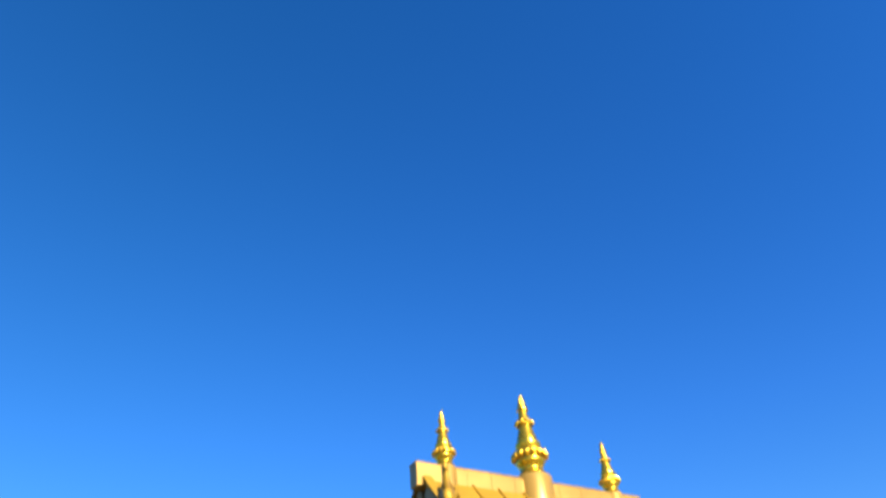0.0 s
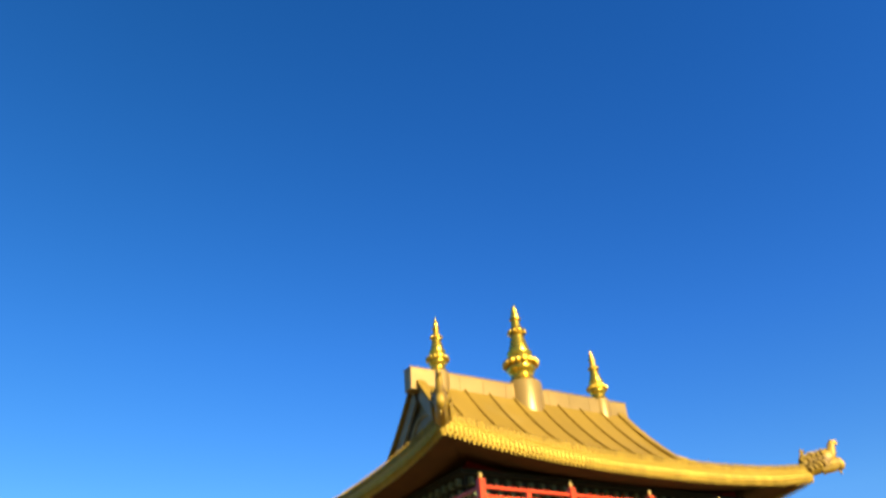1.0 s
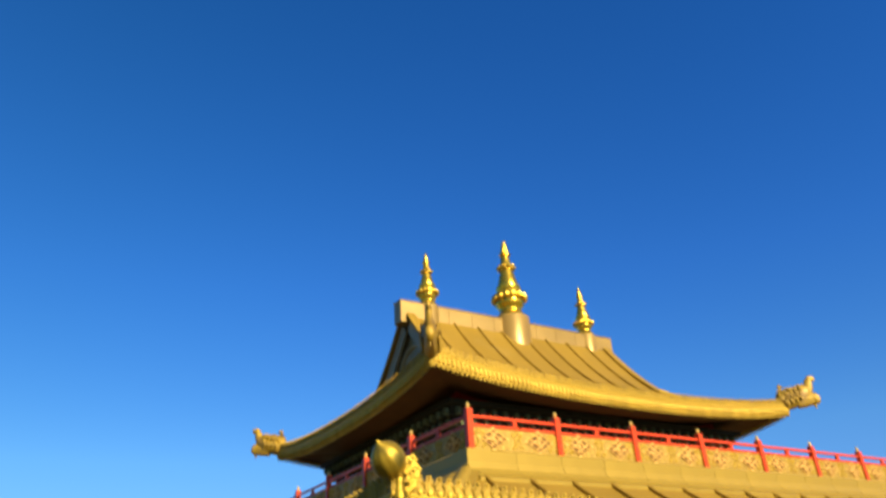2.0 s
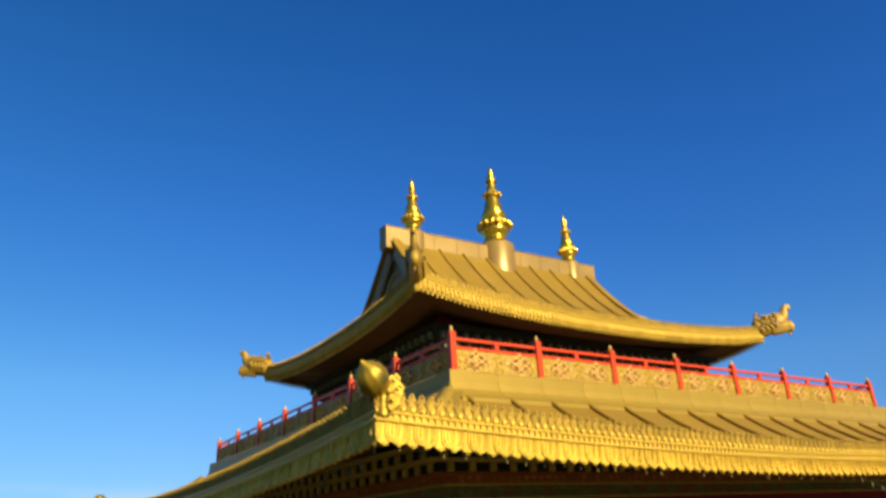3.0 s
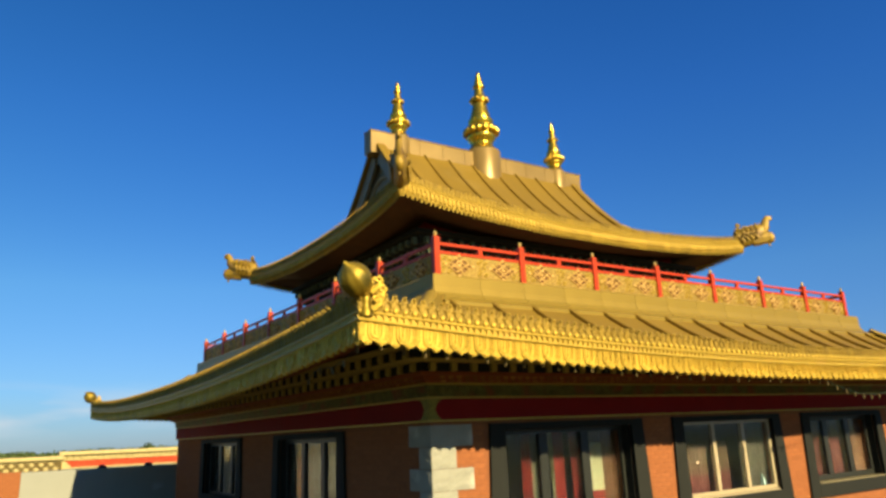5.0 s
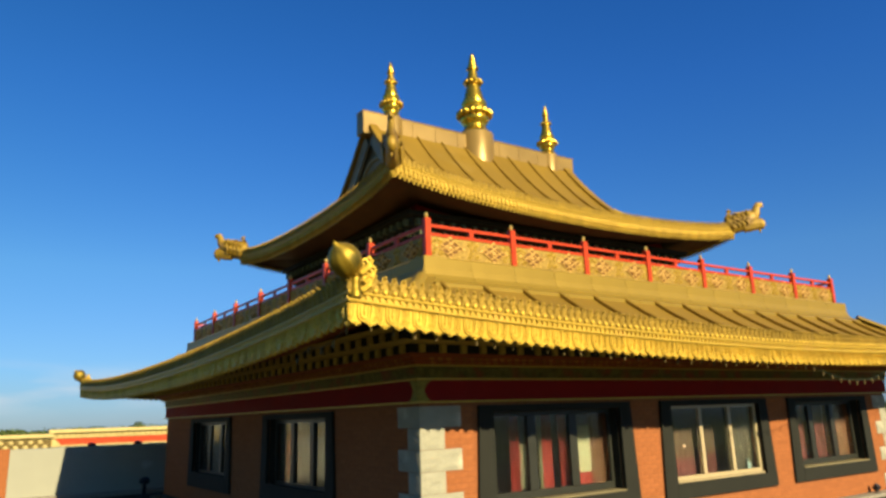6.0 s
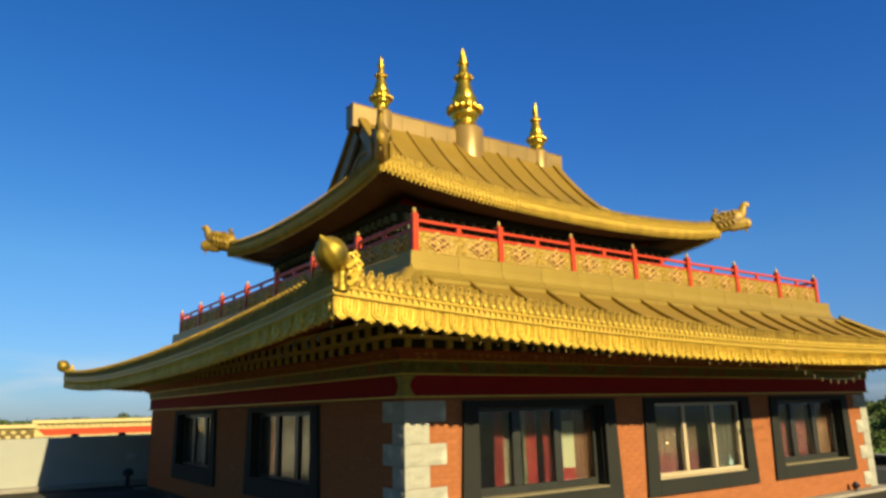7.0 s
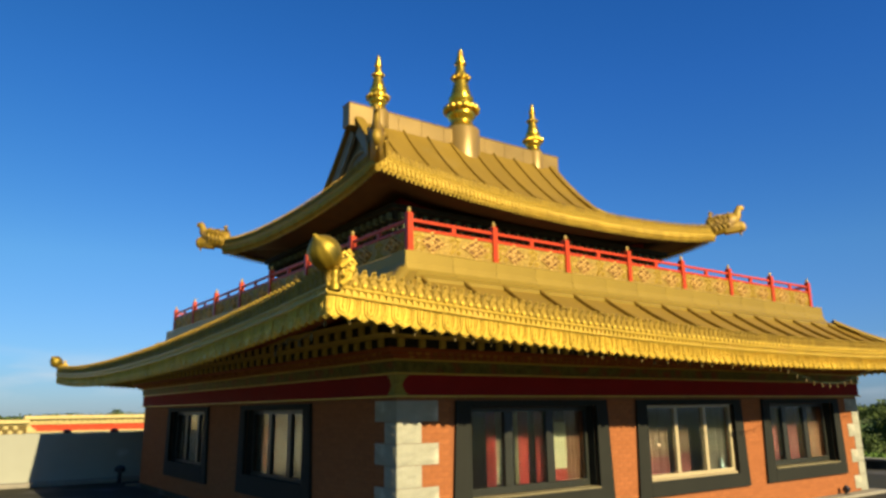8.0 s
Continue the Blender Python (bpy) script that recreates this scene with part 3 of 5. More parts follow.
def window(kind, length, height, m, curtains, back=0.16, deep=0.175, bar=0.085, foot=0.0):
    """A window with a dark tapered surround. x along the wall, y inward, z up from the foot of the surround."""
    w = group_part("window", hall, "cream framed window in a dark grey surround" if kind == "cream" else "grey framed window in a dark grey surround", m)
    t = 0.08      # taper of the surround towards its foot
    pr = -0.055   # how far it stands proud
    in0, in1 = INS, length - INS
    z0, z1 = INS, height - 0.1
    g = Geo().prism([(-t, 0), (in0 - 0.03, 0), (in0, z0), (in0, z1), (in0, height), (0, height)], pr, 0.03)
    part("surround", g, GREY_PAINT, w, "dark grey painted surround")
    g = Geo().prism([(length + t, 0), (length, height), (in1, height), (in1, z1), (in1, z0), (in1 + 0.03, 0)], pr, 0.03)
    part("surround", g, GREY_PAINT, w)
    g = Geo().prism([(in0 - 0.028, 0.001), (in1 + 0.028, 0.001), (in1 - 0.002, z0 + foot), (in0 + 0.002, z0 + foot)], pr - 0.003, 0.03)
    part("surround", g, GREY_PAINT, w)
    g = Geo().prism([(in0 + 0.002, z1), (in1 - 0.002, z1), (in1 - 0.002, height - 0.001), (in0 + 0.002, height - 0.001)], pr - 0.003, 0.03)
    part("surround", g, GREY_PAINT, w)
    rec = 0.035 if kind == "cream" else deep
    fm = CREAM if kind == "cream" else GREY_FRAME
    # dark reveal lining
    for xa, xb in ((in0, in0 + 0.012), (in1 - 0.012, in1)):
        part("reveal", Geo().box(xa, xb, 0.031, rec + 0.06, z0 + 0.002, z1 - 0.002), GREY_PAINT, w)
    f0, f1, fz0, fz1 = in0 + 0.014, in1 - 0.014, z0 + 0.03, z1 - 0.002
    fw = 0.07 if kind == "cream" else 0.11
    fs = 0.07 if kind == "cream" else 0.055
    fr = Geo()
    fr.cbox(f0, f1, rec, rec + 0.07, fz1 - fw * 0.7, fz1, 0.006)
    fr.cbox(f0, f1, rec, rec + 0.07, fz0, fz0 + fw, 0.006)
    fr.cbox(f0, f0 + fs, rec + 0.001, rec + 0.069, fz0 + fw, fz1 - fw * 0.7, 0.006)
    fr.cbox(f1 - fs, f1, rec + 0.001, rec + 0.069, fz0 + fw, fz1 - fw * 0.7, 0.006)
    part("frame", fr, fm, w, "cream painted frame" if kind == "cream" else "grey frame")
    third = (f1 - f0) / 3
    mw = 0.045 if kind == "cream" else bar
    for i in (1, 2):
        part("mullion", Geo().cbox(f0 + third * i - mw, f0 + third * i + mw, rec - 0.012, rec + 0.065, fz0 + fw, fz1 - fw * 0.7, 0.006), fm, w)
    for i in range(3):
        a = f0 + third * i + (fs if i == 0 else mw)
        b = f0 + third * (i + 1) - (fs if i == 2 else mw)
        gl = part("pane", Geo().box(a - 0.01, b + 0.01, rec + 0.03, rec + 0.036, fz0 + fw - 0.01, fz1 - fw * 0.7 + 0.01), GLASS, w, "clear glass pane")
        gl.visible_shadow = False
    s = Geo().cbox(in0 + 0.015, in1 - 0.015, -0.02 if kind == "cream" else -0.075, rec - 0.002, z0 + 0.001, z0 + 0.028, 0.005)
    if foot == 0:
        part("sill", s, SILL if kind != "cream" else CREAM, w, "pale sill")
    # curtains hang behind the panes
    for a, b, material, top, bottom in curtains:
        rows = []
        n = 40
        for dy in (0.0, 0.006):
            for z in (bottom, top):
                rows.append([(f0 + (f1 - f0) * (a + (b - a) * k / n), rec + back + dy + 0.018 * math.sin(k * 1.25 + a * 9) + 0.01 * math.sin(k * 0.6), z0 + (z1 - z0) * z) for k in range(n + 1)])
        rows = [rows[0], rows[1], rows[3], rows[2]]
        part("curtain", Geo().grid(rows, close=True), material, w, "red curtain" if material == CURTAIN_RED else "hanging curtain", smooth=True)
    return w


H = WZ1 - WZ0
CUR1 = [(0.218, 0.281, CURTAIN_RED, 0.98, 0.02), (0.29, 0.335, CURTAIN_CREAM, 0.62, 0.12), (0.435, 0.452, CURTAIN_CREAM, 0.98, 0.02), (0.456, 0.535, CURTAIN_RED, 0.98, 0.02), (0.6, 0.66, CURTAIN_RED, 0.98, 0.02),
        (0.75, 0.855, CURTAIN_CREAM, 0.8, 0.24), (0.75, 0.855, CURTAIN_RED, 0.235, 0.02), (0.86, 0.99, CURTAIN_BROWN, 0.98, 0.02)]
CUR3 = [(0.03, 0.3, CURTAIN_DULL, 0.98, 0.02), (0.38, 0.62, CURTAIN_DULL, 0.98, 0.02), (0.7, 0.98, CURTAIN_BROWN, 0.98, 0.02)]
CUR2 = [(0.02, 0.3, CURTAIN_BEIGE, 0.7, 0.3), (0.02, 0.3, CURTAIN_DULL, 0.295, 0.02), (0.36, 0.54, CURTAIN_BEIGE, 0.72, 0.33), (0.36, 0.54, CURTAIN_DULL, 0.325, 0.02), (0.69, 0.99, PANEL_OLIVE, 0.99, 0.01)]
for (a, b, kind), cur in zip(FRONT_WIN, (CUR1, CUR2, CUR3)):
    win = window(kind, b - a, H, pose(a, 0, WZ0), cur)
    if kind == "cream":
        # bright spot in the pane, built as a glowing ball on an added cord
        lx, lz = INS + (b - a - 2 * INS) * 0.18, INS + (H - INS) * 0.43
        part("lamp_cord", Geo().tube([(lx, 0.13, lz + 0.03), (lx, 0.13, H - 0.1)], 0.004, 5), BLACK, win, "thin cord added to hold the glowing ball")
        part("lamp_bulb", Geo().ball(lx, 0.13, lz, 0.018, 10, 8, 1, 1, 1.3), GLOW, win, "small glowing ball for a bright spot in the pane", smooth=True)
        part("latch", Geo().cbox(b - a - INS - 0.06, b - a - INS - 0.03, 0.0, 0.034, 0.95, 1.05, 0.006), BLACK, win, "dark window latch")
        bottle = thing("bottle", "small pale blue bottle standing inside the cream framed window", "bottle", pose(b - INS - 0.3, 0.15, WZ0 + INS + 0.02))
        part("body", Geo().lathe([(0.04, 0.0), (0.045, 0.01), (0.045, 0.15), (0.03, 0.19), (0.016, 0.21), (0.016, 0.24)], 14), BOTTLE_BLUE, bottle, smooth=True)
        part("cap", Geo().lathe([(0.019, 0.241), (0.019, 0.268), (0.012, 0.274)], 12), BOTTLE_BLUE, bottle, smooth=True)
for a, b, kind in FRONT_WIN:
    part("inner_sill", Geo().cbox(a + INS, b - INS, 0.12, WALL_T + 0.05, WZ0 + INS - 0.002, WZ0 + INS + 0.018, 0.004), ROOM, hall, "plain inner window board")
CURL = [(0.02, 0.32, BLIND, 0.98, 0.02), (0.34, 0.65, BLIND, 0.98, 0.02), (0.68, 0.98, BLIND, 0.98, 0.02)]
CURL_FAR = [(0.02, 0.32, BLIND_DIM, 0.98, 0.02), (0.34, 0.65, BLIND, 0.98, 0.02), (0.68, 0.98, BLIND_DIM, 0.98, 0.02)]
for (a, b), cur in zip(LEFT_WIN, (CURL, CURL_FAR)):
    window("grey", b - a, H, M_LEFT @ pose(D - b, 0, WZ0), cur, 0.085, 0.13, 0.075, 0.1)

# rock-faced corner stones, alternately long and short
def quoin_mesh(lx, ly, h, seed):
    """An L-shaped corner stone with uneven faces towards -x and -y."""
    rnd = random.Random(seed)
    g = Geo()
    def face(n_u, u0, u1, fn):
        rows = []
        n_v = 5
        for j in range(n_v + 1):
            row = []
            for i in range(n_u + 1):
                edge = i in (0, n_u) or j in (0, n_v)
                d = 0.012 if edge else 0.014 + 0.012 * rnd.random()
                row.append(fn(u0 + (u1 - u0) * i / n_u, d, h * j / n_v))
            rows.append(row)
        g.grid(rows)
    face(max(3, int(lx / 0.08)), -0.012, lx, lambda u, d, z: (u, -d, z))
    face(max(3, int(ly / 0.08)), -0.012, ly, lambda u, d, z: (-d, u, z))
    # returns into the wall
    g.add([(-0.012, -0.012, h), (lx, -0.012, h), (lx, 0.02, h), (0.02, 0.02, h), (0.02, ly, h), (-0.012, ly, h)], [(0, 1, 2, 3), (0, 3, 4, 5)])
    g.add([(-0.012, -0.012, 0), (lx, -0.012, 0), (lx, 0.02, 0), (0.02, 0.02, 0), (0.02, ly, 0), (-0.012, ly, 0)], [(0, 1, 2, 3), (0, 3, 4, 5)])
    g.add([(lx, -0.012, 0), (lx, 0.02, 0), (lx, 0.02, h), (lx, -0.012, h)], [(0, 1, 2, 3)])
    g.add([(-0.012, ly, 0), (0.02, ly, 0), (0.02, ly, h), (-0.012, ly, h)], [(0, 1, 2, 3)])
    return g

QH = 0.295
for k in range(8):
    z1 = 2.19 - QH * k
    z0 = max(0.072, z1 - QH + 0.006)
    if z1 - z0 < 0.05:
        continue
    long = k % 2 == 0
    me = quoin_mesh(0.69 if long else 0.40, 0.58 if long else 0.31, z1 - z0, k).mesh("quoin", STONE)
    part("quoin", me, None, hall, "cream rock-faced corner stone", pose(0, 0, z0))
    me = quoin_mesh(0.69 if long else 0.40, 0.58 if long else 0.31, z1 - z0, k + 20).mesh("quoin", STONE)
    part("quoin", me, None, hall, "cream rock-faced corner stone", Matrix.Translation((W, 0, z0)) @ Matrix.Rotation(radians(90), 4, "Z"))

# ---- frieze under the lower eaves ----
WALL_RECT = (0, W, 0, D)
for s in SIDES:
    part("frieze", sweep(WALL_RECT, s, [(0.0, 2.262), (0.06, 2.262), (0.06, 2.548), (0.0, 2.548)], 0, n=2), MAROON, hall, "maroon painted frieze")
    for z, o in ((2.235, 0.085), (2.55, 0.09), (2.735, 0.14)):
        part("trim_line", sweep(WALL_RECT, s, [(0.0, z), (o, z), (o + 0.014, z + 0.004), (o + 0.014, z + 0.021), (o, z + 0.025), (0.0, z + 0.025)], 0, n=2), TRIM_GOLD, hall, "gold trim line")
    part("painted_frieze", sweep(WALL_RECT, s, [(0.0, 2.577), (0.075, 2.577), (0.1, 2.733), (0.0, 2.733)], 0, n=2), GREEN_FRIEZE, hall, "dark green frieze painted with flowers")
    part("stepped_moulding", sweep(WALL_RECT, s, [(0.0, 2.762), (0.16, 2.762), (0.16, 2.80), (0.24, 2.81), (0.24, 2.85), (0.33, 2.86), (0.33, 2.90), (0.0, 2.90)], 0, n=2), BROWN_RED, hall, "brown-red stepped moulding")
    pet = Geo()
    for m in along(grown(WALL_RECT, 0.0), s, 96, 0, lambda u: 0.0):
        pet.prism([(-0.05, 2.852), (0.05, 2.852), (0.042, 2.818), (0.0, 2.798), (-0.042, 2.818)], 0.244, 0.256, m)
        pet.prism([(-0.045, 2.798), (0.045, 2.798), (0.036, 2.774), (0.0, 2.764), (-0.036, 2.774)], 0.163, 0.172, m @ pose(0.07, 0, 0))
    part("petal_moulding", pet, PETAL_RED, hall, "row of small red-brown painted petals", kind="stuff")
    for d, z in ((0.34, 2.902), (0.6, 3.052)):
        part("bracket_backing", sweep(WALL_RECT, s, [(d - 0.34, z), (d, z), (d, z + 0.148), (d - 0.34, z + 0.148)], 0, n=2), DARK_CELL, hall, "near-black backing with the shade between brackets in its colour")
        part("bracket_shelf", sweep(WALL_RECT, s, [(d, z + 0.12), (d + 0.05, z + 0.12), (d + 0.26, z + 0.135), (d + 0.26, z + 0.149), (d, z + 0.149)], 0, n=2), OCHRE, hall, "ochre bracket shelf")
bracket = Geo().cbox(-0.05, 0.05, -0.02, 0.05, 0.0, 0.119, 0.012).mesh("bracket", OCHRE)
for s, n in (("front", 40), ("left", 43)):
    for row in range(2):
        for m in along(grown(WALL_RECT, 0.34 + 0.26 * row), s, n + row, 2.902 + 0.15 * row, lambda u: 0.0):
            part("bracket", bracket, None, hall, m=m)
# corner ornaments on the frieze: gold hourglass shapes
hour = Geo().prism([(0, 0), (0.2, 0), (0.14, 0.06), (0.1, 0.14), (0.14, 0.22), (0.22, 0.284), (0, 0.284)], -0.012, 0.0)
hm = hour.mesh("frieze_corner", CORNER_GILT)
part("frieze_corner", hm, None, hall, "gold and green painted corner piece", pose(-0.06, -0.0605, 2.263))
g = Geo().prism([(0, 0), (-0.2, 0), (-0.14, 0.06), (-0.1, 0.14), (-0.14, 0.22), (-0.22, 0.284), (0, 0.284)], -0.012, 0.0)
part("frieze_corner", g, CORNER_GILT, hall, "gold and green painted corner piece", pose(-0.0605, -0.06, 2.263, 0, 0, -90))


# ---- roofs ----
def crest_leaf(k=1.0):
    """One curled leaf of the eaves crest: x along, y outward, z up."""
    g = Geo()
    s = lambda *pts: [(x * k, y * k, z * k) for x, y, z in pts]
    g.prism([(x * k, z * k) for x, z in ((-0.068, 0), (0.068, 0), (0.07, 0.07), (0.058, 0.115), (0.036, 0.135), (0.03, 0.16), (0.012, 0.178), (-0.012, 0.178), (-0.03, 0.16), (-0.036, 0.135), (-0.058, 0.115), (-0.07, 0.07))], -0.016 * k, -0.004 * k)
    g.tube(s((0, 0.0, 0.0), (0, -0.006, 0.07), (0, -0.01, 0.13), (0.004, 0.004, 0.165)), [0.014 * k, 0.009 * k, 0.01 * k, 0.012 * k], 6)       # stem
    g.ball(0.004 * k, 0.012 * k, 0.165 * k, 0.019 * k, 7, 5, 1.1, 0.9, 0.9)                                                                # rolled tip
    for e in (-1, 1):
        g.tube(s((0.01 * e, 0.0, 0.04), (0.045 * e, 0.006, 0.06), (0.056 * e, 0.012, 0.095), (0.036 * e, 0.016, 0.112), (0.026 * e, 0.014, 0.09)), [0.008 * k, 0.01 * k, 0.01 * k, 0.009 * k, 0.005 * k], 5)   # side curl
        g.tube(s((0.008 * e, 0.0, 0.11), (0.03 * e, 0.004, 0.125), (0.034 * e, 0.006, 0.148)), [0.006 * k, 0.009 * k, 0.004 * k], 5)
        g.tube(s((0.066 * e, 0.0, 0.0), (0.05 * e, 0.012, 0.03), (0.028 * e, 0.01, 0.045)), [0.014 * k, 0.013 * k, 0.005 * k], 5)
    return g


def fascia_module(w, k=1.0):
    """One relief plate: a ring arch between drops over two points. x along, y outward, z up from the eave line."""
    g = Geo()
    out = [(-w / 2, 0.05), (-w / 4 - 0.035, 0.022), (-w / 4, 0.0), (-w / 4 + 0.035, 0.022), (0, 0.05), (w / 4 - 0.035, 0.022), (w / 4, 0.0), (w / 4 + 0.035, 0.022), (w / 2, 0.05), (w / 2, 0.24), (-w / 2, 0.24)]
    g.prism([(x, z * k) for x, z in out], -0.04, -0.004)
    ctr = 0.125 * k
    for rad, thick in ((min(0.078 * k, w * 0.3), 0.012), (min(0.046 * k, w * 0.17), 0.009)):
        arc = [(-rad, 0.006, 0.238 * k)] + [(rad * math.cos(math.pi + math.pi * i / 8), 0.006, ctr + rad * math.sin(math.pi + math.pi * i / 8)) for i in range(9)] + [(rad, 0.006, 0.238 * k)]
        g.tube(arc, thick * k, 5)
    g.tube([(0, 0.002, 0.238 * k), (0, 0.002, 0.15 * k), (0, 0.0, 0.11 * k)], [0.01 * k, 0.014 * k, 0.005 * k], 6)
    for x in (-w / 2 + 0.024, w / 2 - 0.024):
        for dx, low in ((-0.015, 0.07), (0.013, 0.085)):
            g.tube([(x + dx, 0.002, 0.238 * k), (x + dx, 0.002, (low + 0.02) * k), (x + dx, -0.001, low * k)], [0.0075 * k, 0.0085 * k, 0.003 * k], 6)
    # fringe of leaf tips along the lower edge
    for q in range(8):
        x = w * (q + 0.5) / 8 - w / 2
        dip = 0.012 if q in (1, 2, 5, 6) else 0.045
        g.tube([(x, -0.003, (dip + 0.06) * k), (x, -0.002, (dip + 0.025) * k), (x, -0.006, dip * k)], [0.006 * k, 0.011 * k, 0.004 * k], 6)
    for x in (-w / 4, w / 4):
        g.ball(x, 0.0, 0.03 * k, 0.018 * k, 6, 4, 1, 0.7, 1.0)
    return g


def lobe_module(w, k=1.0):
    """One plate of the upper eaves: two rounded lobes with pointed tips."""
    g = Geo()
    g.prism([(-w / 2, 0.06 * k), (w / 2, 0.06 * k), (w / 2, 0.24 * k), (-w / 2, 0.24 * k)], -0.03, -0.008)
    for x in (-w / 4, w / 4):
        g.tube([(x, -0.004, 0.236 * k), (x, 0.0, 0.1 * k), (x, -0.004, 0.045 * k), (x, -0.012, 0.0)], [w * 0.17, w * 0.185, w * 0.15, w * 0.03], 8)
        g.prism([(x - w * 0.2, 0.07 * k), (x + w * 0.2, 0.07 * k), (x + w * 0.14, 0.015 * k), (x + w * 0.03, -0.03 * k), (x - w * 0.03, -0.03 * k), (x - w * 0.14, 0.015 * k)], -0.022, -0.006)
        g.ball(x, w * 0.19, 0.15 * k, w * 0.1, 6, 4, 1, 0.6, 1.8)
        g.tube([(x + w / 4, -0.006, 0.236 * k), (x + w / 4, -0.006, 0.09 * k)], [0.008, 0.004], 5)
    return g


def roof_fascia(parent, rect, z0, lift, k, n_front, n_side, pieces, lobed=False):
    """Eaves of one roof: plates, mouldings and crest on four sides, beads in front."""
    for s in SIDES:
        a, b, _ = side_frame(rect, s)
        length = math.hypot(b[0] - a[0], b[1] - a[1])
        n = n_front if s in ("front", "back") else n_side
        name = group_part("fascia", parent, "gold relief fascia of the eaves")
        part("moulding", sweep(rect, s, [(-0.03, 0.235 * k), (0.022, 0.235 * k), (0.03, 0.25 * k), (0.022, 0.268 * k), (-0.03, 0.268 * k)], z0, lift), UPPER_GOLD if lobed else GOLD, name)
        part("moulding", sweep(rect, s, [(-0.03, 0.315 * k), (0.018, 0.315 * k), (0.026, 0.33 * k), (0.016, 0.35 * k), (-0.03, 0.352 * k)], z0, lift), UPPER_GOLD if lobed else GOLD, name)
        part("fillet", sweep(rect, s, [(-0.05, 0.2 * k), (-0.01, 0.2 * k), (-0.01, 0.36 * k), (-0.05, 0.36 * k)], z0, lift), GOLD, name)
        w = length / n
        near = s in ("front", "left")
        # dentils between the two mouldings
        dg = Geo()
        for m in along(rect, s, n * 4, z0, lift):
            dg.box(-w / 16, w / 16, -0.012, 0.016, 0.27 * k, 0.313 * k, m)
        part("dentil_band", dg, GOLD, name, kind="stuff")
        plate = lobe_module(w, k) if lobed else fascia_module(w * 1.002, k)
        leaf = crest_leaf(k)
        leaf.v = [(x * (0.9 if lobed else 1.0), y, z * 1.12) for x, y, z in leaf.v]
        cast = UPPER_GOLD if lobed else GOLD_PIECE
        if pieces and near:
            pm = plate.mesh("relief_plate", cast)
            for m in along(rect, s, n, z0, lift):
                part("relief_plate", pm, None, name, m=m)
            lm = leaf.mesh("crest_leaf", CREST_GOLD)
            bm_ = Geo().ball(0, 0.03 * k, 0.024 * k, 0.028 * k, 8, 5, 1, 0.5, 1).mesh("bead", cast, True)
            for m in along(rect, s, n * 2 if lobed else n * 3 - 8, z0 + 0.35 * k, lift):
                part("crest_leaf", lm, None, name, m=m)
                # side row left out, so no sunlit bead line shows on the shaded side
                if s == "front":
                    part("bead", bm_, None, name, m=m)
        else:
            pg, lg = Geo(), Geo()
            for m in along(rect, s, n, z0, lift):
                pg.add(plate.v, plate.f, m)
            for m in along(rect, s, n * 3, z0 + 0.35 * k, lift):
                lg.add(leaf.v, leaf.f, m)
            part("relief_band", pg, GOLD, name, kind="stuff")
            part("crest_band", lg, CREST_GOLD, name, kind="stuff")


def roof_z_low(edge_u, s):
    """Height of the lower roof: s from eaves 0 to kerb 1."""
    z_out = LOW_Z + 0.33
    return z_out + low_lift(edge_u) * (1 - s) ** 3 + (4.05 - z_out) * (0.3 * s + 0.7 * s ** 2)


low = group_part("lower_roof", hall, "curved gold sheet-metal lower roof with raised seams")
INNER = (0.22, W - 0.22, 0.20, D - 0.20)
# raised seams
SEAM = 0.32
def rib(points, w=0.025, h=0.055):
    rows = []
    up = Vector((0, 0, 1))
    pts = [Vector(p) for p in points]
    d = (pts[-1] - pts[0])
    side = d.cross(up).normalized()
    for du, dv in ((-w, -0.01), (-w, h * 0.8), (-w * 0.5, h), (w * 0.5, h), (w, h * 0.8), (w, -0.01)):
        rows.append([tuple(p + side * du + up * dv) for p in pts])
    g = Geo().grid(rows, close=True)
    g.add([r[0] for r in rows], [tuple(range(6))])
    g.add([r[-1] for r in rows], [tuple(range(6))])
    return g

